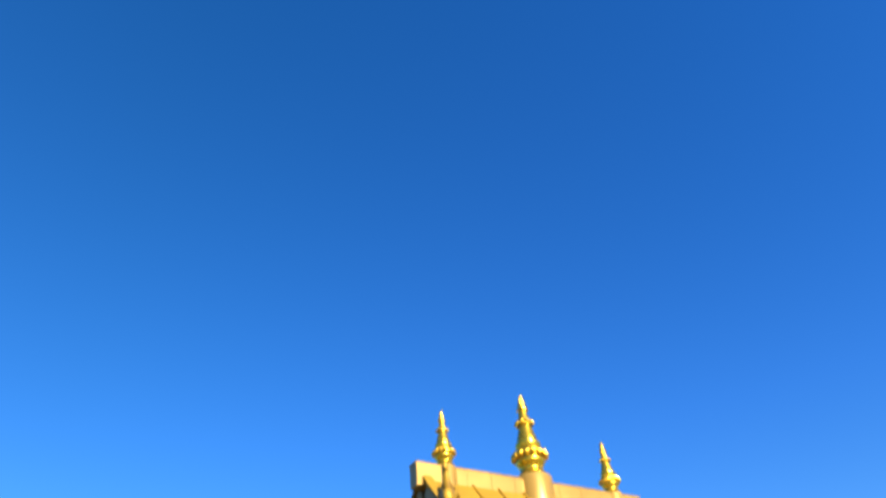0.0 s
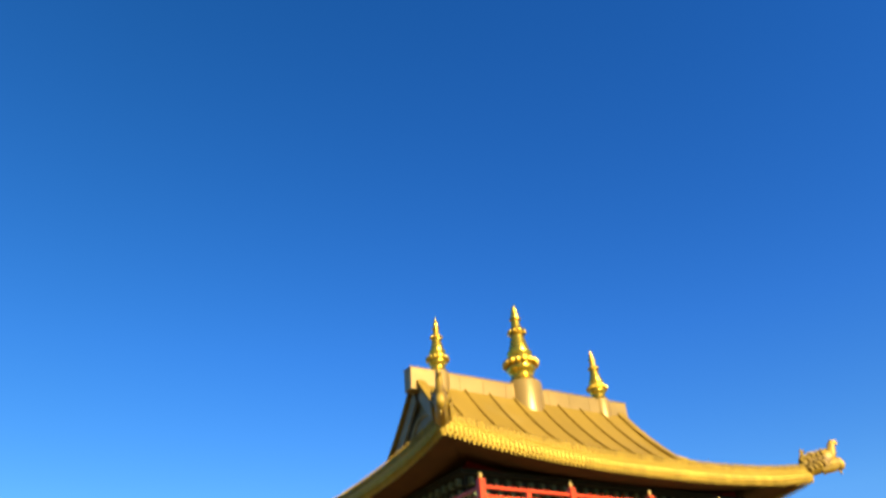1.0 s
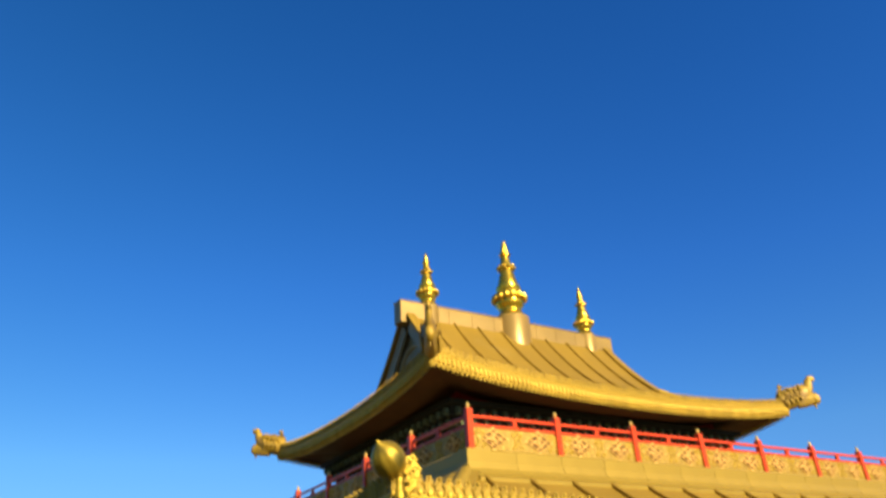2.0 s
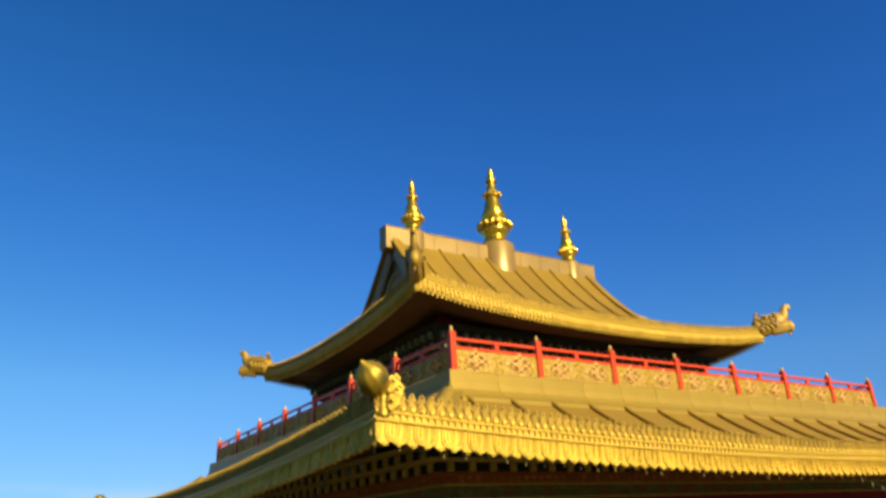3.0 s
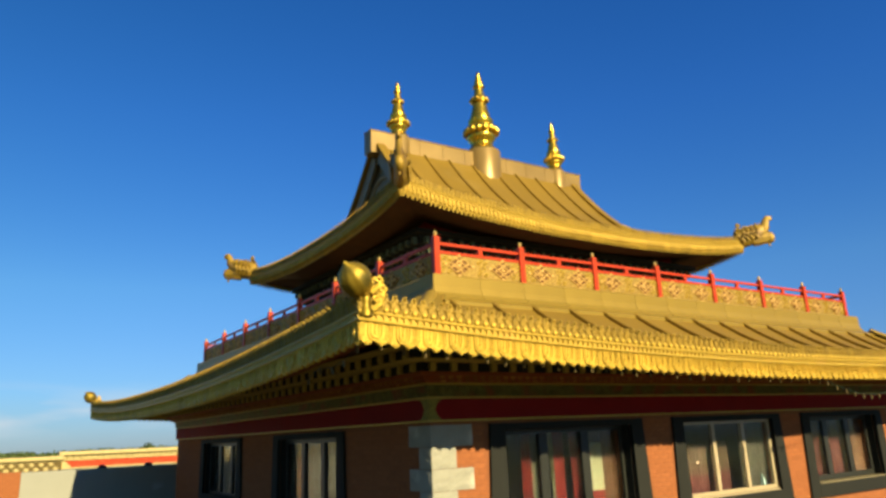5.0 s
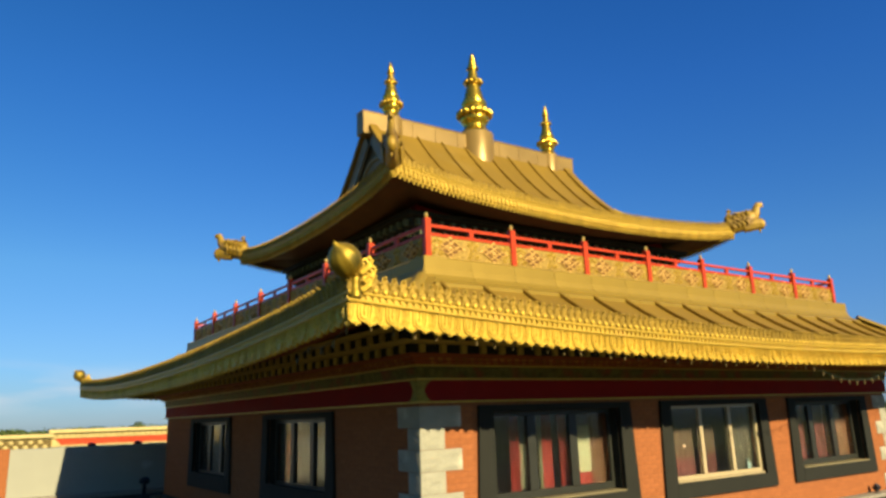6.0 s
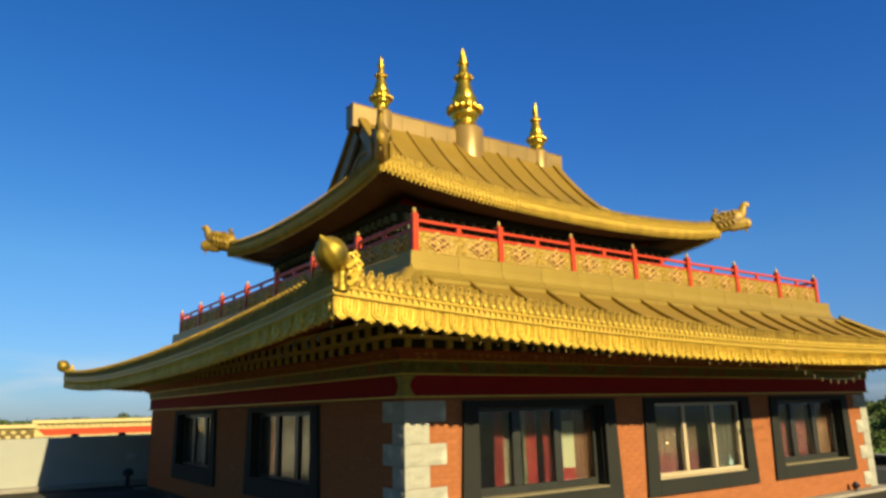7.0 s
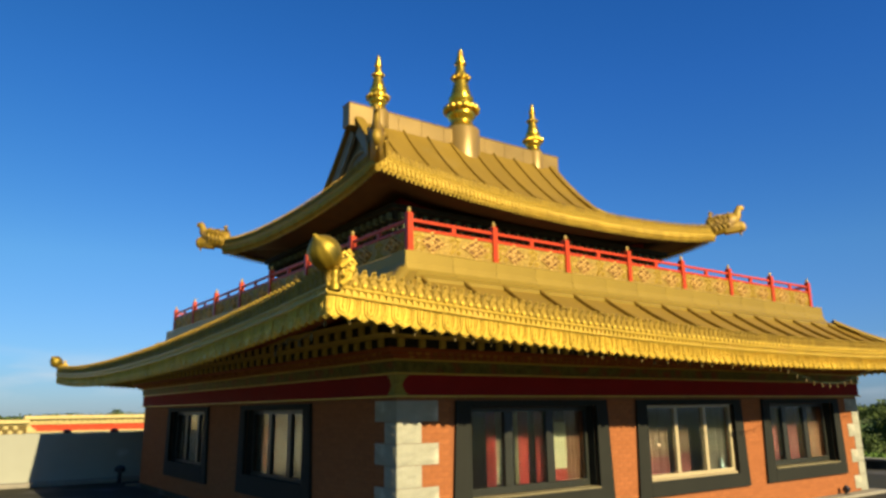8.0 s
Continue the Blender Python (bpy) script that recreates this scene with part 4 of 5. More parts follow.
for s in ("front", "left", "right", "back"):
    a0, b0, nrm = side_frame(grown(LOW, -0.04), s)
    a1, b1, _ = side_frame(INNER, s)
    t = Vector((b0[0] - a0[0], b0[1] - a0[1])).normalized()
    l0 = math.hypot(b0[0] - a0[0], b0[1] - a0[1])
    l1 = math.hypot(b1[0] - a1[0], b1[1] - a1[1])
    start = (l0 - l1) / 2
    depth = abs((a1[0] - a0[0]) * nrm[0] + (a1[1] - a0[1]) * nrm[1])
    n_r = 16
    seams = [start + l1 * (i + SEAM) / n_r for i in range(-3, n_r + 4)]
    seams = [p for p in seams if 0.3 < p < l0 - 0.3]

    def slope_line(pos):
        """Points up the slope at one place along the eaves."""
        s_max = max(0.0, min(1.0, pos / start, (l0 - pos) / start))
        line = []
        for j in range(9):
            k = s_max * j / 8
            u = (pos - l0 / 2) / (l0 / 2 - start * k)
            line.append((a0[0] + t.x * pos - nrm[0] * depth * k, a0[1] + t.y * pos - nrm[1] * depth * k, roof_z_low(max(-1, min(1, u)), k)))
        return line

    cuts = [0.0] + seams + [l0]
    for pa, pb in zip(cuts, cuts[1:]):
        stops = sorted({pa + (pb - pa) * q / 4 for q in range(5)} | {p for p in (start, l0 - start) if pa < p < pb})
        lines = [slope_line(p) for p in stops]
        under = [[(x, y, z - 0.05) for x, y, z in line] for line in reversed(lines)]
        part("roof_sheet", Geo().grid(lines + under, close=True), ROOF_GOLD, low, smooth=True)
    for pos in seams:
        pts = [(x, y, z + 0.002) for x, y, z in slope_line(pos)]
        if start < pos < l0 - start:
            pts[-1] = tuple((p + q) / 2 for p, q in zip(pts[-2], pts[-1]))      # the foot of the kerb covers the upper end
        part("seam", rib(pts, 0.03, 0.07 if s == "front" else 0.035), ROOF_GOLD, low)
# hip caps
for cx, cy, ix, iy in ((LOW[0], LOW[2], INNER[0], INNER[2]), (LOW[1], LOW[2], INNER[1], INNER[2]), (LOW[0], LOW[3], INNER[0], INNER[3]), (LOW[1], LOW[3], INNER[1], INNER[3])):
    pts = [(cx + (ix - cx) * j / 10, cy + (iy - cy) * j / 10, roof_z_low(1, j / 10)) for j in range(1, 11)]
    part("hip_cap", rib(pts, 0.22, 0.03), KERB_GOLD, low, "gold hip cap")
    roll = Geo().tube([(x, y, z + 0.035) for x, y, z in pts[1:]], [0.1] * 9, 10, flat=0.75)
    part("hip_roll", roll, KERB_GOLD, low, "rounded gold hip roll", smooth=True)
roof_fascia(low, LOW, LOW_Z, low_lift, 1.0, 53, 55, True)
# soffit boards
for s in SIDES:
    part("soffit", sweep(LOW, s, [(-0.04, 0.2), (-0.04, 0.24), (-1.6, 0.5), (-1.6, 0.46)], LOW_Z, lambda u: low_lift(u) * 0.9), BROWN_RED, low, "brown-red soffit")

# kerb under the balustrade, made of flat sheets with a curved foot
KX0, KX1, KY0, KY1 = 0.36, W - 0.36, 0.34, D - 0.34
kerb_rect = (KX0, KX1, KY0, KY1)
for s in SIDES:
    kg = group_part("roof_kerb", hall, "satin gold sheet kerb under the balustrade")
    a, b, nrm = side_frame(kerb_rect, s)
    length = math.hypot(b[0] - a[0], b[1] - a[1])
    n = 14
    w = length / n
    prof = [(0.3, 3.88), (0.3, 3.975), (0.275, 4.0), (0.2, 4.035), (0.1, 4.085), (0.03, 4.165), (0.0, 4.27), (0.0, 4.43), (-0.03, 4.46), (-0.4, 4.46), (-0.4, 3.98)]
    pg = Geo()
    rows = [[(x, o, z) for x in (-w / 2 + 0.003, w / 2 - 0.003)] for o, z in prof]
    pg.grid(rows, close=True)
    for e in (0, 1):
        pg.add([r[e] for r in rows], [tuple(range(len(prof)))])
    pm = pg.mesh("kerb_sheet", KERB_GOLD)
    for i, m in enumerate(along(kerb_rect, s, n, 0, lambda u: 0.0)):
        part("kerb_sheet", pm, None, kg, m=m)
# unseen floor, made pale to throw sunlight up under the upper eaves
part("terrace", Geo().cbox(KX0 + 0.3, KX1 - 0.3, KY0 + 0.3, KY1 - 0.3, 4.25, 4.44, 0.01), PLINTH, hall, "unseen terrace floor made pale to bounce light upwards")
part("corner_block", Geo().cbox(0.24, 0.6, 0.24, 0.6, 3.96, 4.08, 0.02), KERB_GOLD, hall, "gold sheet corner flashing")

# upper storey
UPW = (2.55, 10.72, 4.0, 10.09)
part("upper_wall", Geo().box(*UPW, 4.442, 6.6), MAROON, hall, "maroon upper storey wall")
for s in SIDES:
    part("trim_line", sweep(UPW, s, [(0.0, 5.38), (0.06, 5.38), (0.06, 5.42), (0.0, 5.42)], 0, n=2), TRIM_GOLD, hall)
    part("painted_frieze", sweep(UPW, s, [(0.0, 5.422), (0.04, 5.422), (0.05, 5.6), (0.0, 5.6)], 0, n=2), GREEN_FRIEZE, hall)
    part("bracket_backing", sweep(UPW, s, [(0.0, 5.602), (0.06, 5.602), (0.07, 5.78), (0.19, 5.79), (0.2, 5.97), (0.32, 5.98), (0.33, 6.16), (0.46, 6.18), (0.46, 6.28), (0.0, 6.28)], 0, n=2), DARK_CELL, hall, "near-black backing with the shade between brackets in its colour")
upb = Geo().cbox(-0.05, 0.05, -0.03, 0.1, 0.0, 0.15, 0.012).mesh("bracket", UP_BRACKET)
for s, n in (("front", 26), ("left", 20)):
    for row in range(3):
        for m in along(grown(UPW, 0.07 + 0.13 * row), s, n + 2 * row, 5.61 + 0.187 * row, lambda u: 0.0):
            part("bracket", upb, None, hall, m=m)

upper = group_part("upper_roof", hall, "curved gold sheet-metal upper roof with raised seams and gables")
roof_fascia(upper, UP, UP_Z, up_lift, 0.88, 52, 42, True, lobed=True)
for s in SIDES:
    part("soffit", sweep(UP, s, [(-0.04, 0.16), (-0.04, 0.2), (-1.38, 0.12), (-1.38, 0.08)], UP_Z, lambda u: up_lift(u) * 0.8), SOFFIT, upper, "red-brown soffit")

GX0, GX1 = 3.1, 10.1       # gable verges
HY = 2.45                    # how far up the slope the hips reach
def slope_z(t):
    """Height of the front slope t metres in from the eaves."""
    return UP_Z + 0.33 + 0.10 * t + 0.142 * t * t

def upper_z(x, t):
    u = (x - CX) / (UP[1] - CX)
    fade = max(0.0, 1 - t / HY)
    return slope_z(t) + up_lift(min(1, abs(u))) * fade ** 1.5

T_TOP = CY - UP[2] - 0.22
for sign in (-1, 1):
    def rise(x):
        """How far up the slope the sheet reaches at x."""
        return T_TOP if GX0 <= x <= GX1 else max(0.0, HY * min(x - UP[0], UP[1] - x) / (GX0 - UP[0]))

    def slope_line(x):
        return [(x, (UP[2] + q) if sign < 0 else (UP[3] - q), upper_z(x, q)) for q in [rise(x) * j / 16 for j in range(17)]]

    seams = [UP[0] + 0.9 + 0.8 * i for i in range(13)]
    seams = [x for x in seams if rise(x) > 0.5 and x < UP[1] - 0.3]
    cuts = [UP[0] + 0.02] + seams + [UP[1] - 0.02]
    for pa, pb in zip(cuts, cuts[1:]):
        stops = {pa + (pb - pa) * q / 4 for q in range(5)}
        for gxx in (GX0, GX1):
            if pa < gxx < pb:
                stops |= {gxx - 0.001, gxx + 0.001}
        lines = [slope_line(x) for x in sorted(stops)]
        under = [[(x, y, z - 0.06) for x, y, z in line] for line in reversed(lines)]
        part("roof_sheet", Geo().grid(lines + under, close=True), ROOF_GOLD, upper, smooth=True)
    for x in seams:
        if not GX0 + 0.25 < x < GX1 - 0.25:
            continue
        part("seam", rib([(px, py, pz + 0.002) for px, py, pz in slope_line(x)], 0.026, 0.075), ROOF_GOLD, upper)
    # verge caps
    for x in (GX0, GX1):
        pts = [(x, (UP[2] + t) if sign < 0 else (UP[3] - t), slope_z(t) + 0.0) for t in [HY * 0.92 + (T_TOP - HY * 0.92) * j / 12 for j in range(13)]]
        part("verge_cap", rib(pts, 0.14, 0.12), ROOF_GOLD, upper)
# side slopes below the gables
for sx in (-1, 1):
    ex, gx = (UP[0], GX0) if sx < 0 else (UP[1], GX1)
    rows = []
    for j in range(9):
        k = j / 8
        x = ex + (gx - ex + (0.3 if sx < 0 else -0.3) * k) * k
        ya, yb = UP[2] + 0.04 + HY * k, UP[3] - 0.04 - HY * k
        row = []
        for i in range(25):
            q = i / 24
            u = 2 * q - 1
            z_e = UP_Z + 0.33 + up_lift(u)
            row.append((x, ya + (yb - ya) * q, z_e + (slope_z(HY) - z_e) * (0.4 * k + 0.6 * k * k)))
        rows.append(row)
    under = [[(x, y, z - 0.05) for x, y, z in r] for r in reversed(rows)]
    part("roof_sheet", Geo().grid(rows + under, close=True), ROOF_GOLD, upper, smooth=True)
    # hips
    for ey, gy in ((UP[2], UP[2] + HY), (UP[3], UP[3] - HY)):
        pts = []
        for j in range(11):
            k = j / 10
            pts.append((ex + (gx - ex) * k, ey + (gy - ey) * k, upper_z(ex + (gx - ex) * k, HY * k)))
        part("hip_cap", rib(pts, 0.1, 0.14), GOLD, upper, "gold hip cap")
    # gable wall, bargeboards and relief
    wx = gx + (0.22 if sx < 0 else -0.22)
    ts = [HY * 0.8 + (T_TOP - HY * 0.8) * j / 10 for j in range(11)]
    outl = [(UP[2] + t, slope_z(t) - 0.07) for t in ts] + [(UP[3] - t, slope_z(t) - 0.07) for t in reversed(ts)]
    m90 = Matrix.Translation((wx, 0, 0)) @ Matrix.Rotation(radians(90), 4, "Z")
    part("gable_wall", Geo().prism(outl, -0.05, 0.05, m90), GABLE, upper, "grey-green gable wall in shade")
    for sgn in (0, 1):
        top = [((UP[2] + t) if sgn == 0 else (UP[3] - t), slope_z(t) - 0.062) for t in ts]
        low_e = [((UP[2] + t + 0.16) if sgn == 0 else (UP[3] - t - 0.16), slope_z(t) - 0.34) for t in ts]
        g = Geo()
        for d0, d1 in ((-0.04, 0.04),):
            vs = [(gx + d, y, z) for d in (d0, d1) for y, z in top + low_e]
            nn = len(top)
            fs = []
            for i in range(nn - 1):
                fs.append((i, i + 1, nn + i + 1, nn + i))
                fs.append((2 * nn + i, 2 * nn + i + 1, 3 * nn + i + 1, 3 * nn + i))
                fs.append((i, i + 1, 2 * nn + i + 1, 2 * nn + i))
                fs.append((nn + i, nn + i + 1, 3 * nn + i + 1, 3 * nn + i))
            fs.append((0, nn, 3 * nn, 2 * nn))
            fs.append((nn - 1, 2 * nn - 1, 4 * nn - 1, 3 * nn - 1))
            g.add(vs, fs)
        part("bargeboard", g, GABLE, upper, "dark bargeboard")
    g = Geo()
    arc = [(wx + sx * 0.06, CY + 0.85 * math.cos(math.pi * i / 16), 7.75 + 1.0 * math.sin(math.pi * i / 16)) for i in range(17)]
    g.tube(arc, 0.07, 8)
    part("gable_relief", g, GABLE, upper, "arched gable relief", smooth=True)

# ridge box made of sheets
rd = group_part("ridge", hall, "bronze sheet ridge box along the top")
n_r = 10
for i in range(n_r):
    a = 2.8 + (10.4 - 2.8) * i / n_r
    b = 2.8 + (10.4 - 2.8) * (i + 1) / n_r
    g = Geo().cbox(a + 0.0015, b - 0.0015, CY - 0.19, CY + 0.19, 9.35, 9.96, 0.008)
    part("ridge_sheet", g, RIDGE_GOLD, rd)
part("ridge_cap", Geo().cbox(2.78, 10.42, CY - 0.205, CY + 0.205, 9.962, 9.99, 0.008), RIDGE_GOLD, rd)


# ---- finials on the ridge ----
def finial(name, label, x, k, base, low_z):
    """A turned spire on a drum; k scales it from the central one."""
    f = thing(name, label, "finial", pose(x, CY, base), group="finials on the ridge")
    w = k * (0.88 if k > 0.9 else 0.84)
    dr = 0.53 if k > 0.9 else 0.3
    part("drum", Geo().lathe([(dr, low_z - base), (dr, -0.03), (dr - 0.02, 0.0)], 36), RIDGE_GOLD, f, "bronze sheet drum", smooth=True)
    prof = [(0.5, 0.0), (0.49, 0.03), (0.42, 0.12), (0.36, 0.2), (0.36, 0.27), (0.43, 0.36), (0.48, 0.44), (0.47, 0.5), (0.45, 0.58), (0.48, 0.7), (0.46, 0.78), (0.37, 0.83), (0.42, 0.93), (0.41, 0.99), (0.34, 1.02), (0.34, 1.08), (0.29, 1.25), (0.245, 1.42), (0.22, 1.53)]
    part("vase", Geo().lathe([(r * w, z * k) for r, z in prof], 32), GOLD_POLISHED, f, "polished gold vase", smooth=True)
    ring = part("bead_ring", Geo().lathe([(0.46 * w, 0.56 * k), (0.53 * w, 0.58 * k), (0.53 * w, 0.66 * k), (0.46 * w, 0.68 * k)], 28), GOLD_POLISHED, f, "ring of gold beads", smooth=True)
    bead = Geo().ball(0, 0, 0, 0.1 * w, 8, 6, 1, 1, 1.25).mesh("bead", GOLD_POLISHED, True)
    for i in range(16):
        a = 2 * math.pi * i / 16
        part("bead", bead, None, ring, m=pose(0.52 * w * math.cos(a), 0.52 * w * math.sin(a), 0.62 * k))
    g = Geo().lathe([(0.2 * w, 1.531 * k), (0.28 * w, 1.57 * k), (0.28 * w, 1.7 * k), (0.2 * w, 1.75 * k)], 24)
    up_ring = part("upper_ring", g, GOLD_POLISHED, f, smooth=True)
    bead = Geo().ball(0, 0, 0, 0.075 * w, 8, 5).mesh("bead", GOLD_POLISHED, True)
    for i in range(10):
        a = 2 * math.pi * i / 10
        part("bead", bead, None, up_ring, m=pose(0.27 * w * math.cos(a), 0.27 * w * math.sin(a), 1.64 * k))
    sp = [(0.19, 1.751), (0.175, 1.82), (0.15, 1.95), (0.14, 2.02), (0.2, 2.06), (0.2, 2.1), (0.135, 2.13), (0.15, 2.18), (0.145, 2.22), (0.11, 2.24), (0.125, 2.29), (0.115, 2.33), (0.085, 2.35), (0.1, 2.4), (0.085, 2.44), (0.06, 2.46), (0.07, 2.5), (0.05, 2.54), (0.02, 2.56)]
    part("spire", Geo().lathe([(r * w, z * k) for r, z in sp], 20), GOLD_POLISHED, f, "ringed gold spire", smooth=True)
    return f

finial("ridge_finial", "tall polished gold finial on a bronze drum over the ridge", CX, 1.035, 10.1, 8.9)
finial("ridge_finial", "smaller polished gold finial near the ridge end", CX - 2.87, 0.66, 10.0, 9.0)
finial("ridge_finial", "smaller polished gold finial near the ridge end", CX + 2.87, 0.66, 10.0, 9.0)


# ---- balustrade ----
bal = thing("balustrade", "orange-red balustrade with gold relief panels and gold post caps", "balustrade")
RX0, RX1, RY0, RY1 = 0.554, W - 0.554, 0.539, D - 0.539
post_me = Geo().cbox(-0.055, 0.055, -0.055, 0.055, 0.0, 0.665, 0.01).mesh("post", RED)
cap_me = Geo().lathe([(0.026, 0.666), (0.038, 0.676), (0.022, 0.688), (0.034, 0.71), (0.028, 0.735), (0.012, 0.758), (0.004, 0.77)], 12).mesh("cap", CAP_GOLD, True)
BZ = 4.45

def rail_bay(length):
    """Rails, strut, panel and relief of one bay, as meshes from post to post."""
    h = length / 2 - 0.057
    rail = Geo().cbox(-h, h, -0.025, 0.025, 0.5, 0.55, 0.006)
    rail2 = Geo().cbox(-h, h, -0.025, 0.025, 0.36, 0.41, 0.006)
    strut = Geo().cbox(-0.045, 0.045, -0.024, 0.024, 0.412, 0.498, 0.004)
    panel = Geo().cbox(-h, h, -0.012, 0.02, 0.0, 0.357, 0.004)
    # an endless knot: two sets of ribbons that cross over a dark lozenge
    kw, kh, kz = 0.265, 0.165, 0.192
    at = lambda u, v, y: ((u - v) * kw / 2, y, kz + (u + v) * kh / 2)
    motif_back = Geo().prism([(-kw, kz), (0, kz - kh), (kw, kz), (0, kz + kh)], -0.0165, -0.0125)
    bars, strokes = Geo(), Geo()
    for e in (-0.95, 0.95):
        bars.tube([at(e, -1.0, -0.02), at(e, 0, -0.024), at(e, 1.0, -0.02)], 0.013, 5)
        bars.tube([at(-1.0, e, -0.02), at(0, e, -0.024), at(1.0, e, -0.02)], 0.013, 5)
    for e in (-0.42, 0.42):
        strokes.tube([at(e, -0.95, -0.024), at(e, 0, -0.03), at(e, 0.95, -0.024)], 0.014, 5)
        strokes.tube([at(-0.95, e, -0.026), at(0, e, -0.032), at(0.95, e, -0.026)], 0.014, 5)
    strokes.ball(*at(0, 0, -0.02), 0.03, 8, 5, 1.5, 0.6, 1)
    for u, v in ((1.0, 1.0), (-1.0, -1.0), (1.0, -1.0), (-1.0, 1.0)):
        strokes.ball(*at(u, v, -0.02), 0.026, 7, 4, 1.3, 0.6, 1)
    scroll = Geo()
    for cx0, cz0, r in ((0.0, 0.17, 0.075), (-0.07, 0.27, 0.045), (0.07, 0.08, 0.045), (0.065, 0.27, 0.04), (-0.065, 0.08, 0.04), (0.0, 0.31, 0.03)):
        scroll.tube([(cx0 + r * (1 - 0.09 * i) * math.cos(i * 0.8), -0.018, cz0 + r * (1 - 0.09 * i) * math.sin(i * 0.8)) for i in range(9)], 0.012, 5)
    return [x.mesh(n, m) for x, n, m in ((rail, "rail", RED), (rail2, "rail", RED), (strut, "strut", RED), (panel, "panel", PANEL_GOLD), (motif_back, "recess", RELIEF_RED), (bars, "knot_relief", KNOT_DARK), (scroll, "scroll_relief", GOLD), (strokes, "knot_ribbon", KNOT_PALE))]

for s in SIDES:
    a, b, nrm = side_frame((RX0, RX1, RY0, RY1), s)
    length = math.hypot(b[0] - a[0], b[1] - a[1])
    ang = {"front": 0, "right": 90, "back": 180, "left": 270}[s]
    meshes = rail_bay(length / 7)
    for i in range(7):
        px, py = a[0] + (b[0] - a[0]) * i / 7, a[1] + (b[1] - a[1]) * i / 7
        po = part("post", post_me, None, bal, m=pose(px, py, BZ, 0, 0, ang))
        part("cap", cap_me, None, po, "gold post cap")
        mx, my = a[0] + (b[0] - a[0]) * (i + 0.5) / 7, a[1] + (b[1] - a[1]) * (i + 0.5) / 7
        base = pose(mx, my, BZ + 0.026, 0, 0, ang)
        for me in meshes[:3]:
            part(me.name.split(".")[0], me, None, bal, m=base)
        pa = part("panel", meshes[3], None, bal, "gold relief panel", m=base)
        if s in ("front", "left"):
            for dx in (-length / 28, length / 28 + 0.02):
                part("recess", meshes[4], None, pa, m=pose(dx, 0, 0))
                part("knot_relief", meshes[5], None, pa, m=pose(dx, 0, 0))
                part("knot_ribbon", meshes[7], None, pa, m=pose(dx, 0, 0))
            for dx in (-length / 14 + 0.17, 0.02, length / 14 - 0.13):
                part("scroll_relief", meshes[6], None, pa, m=pose(dx, 0, 0))


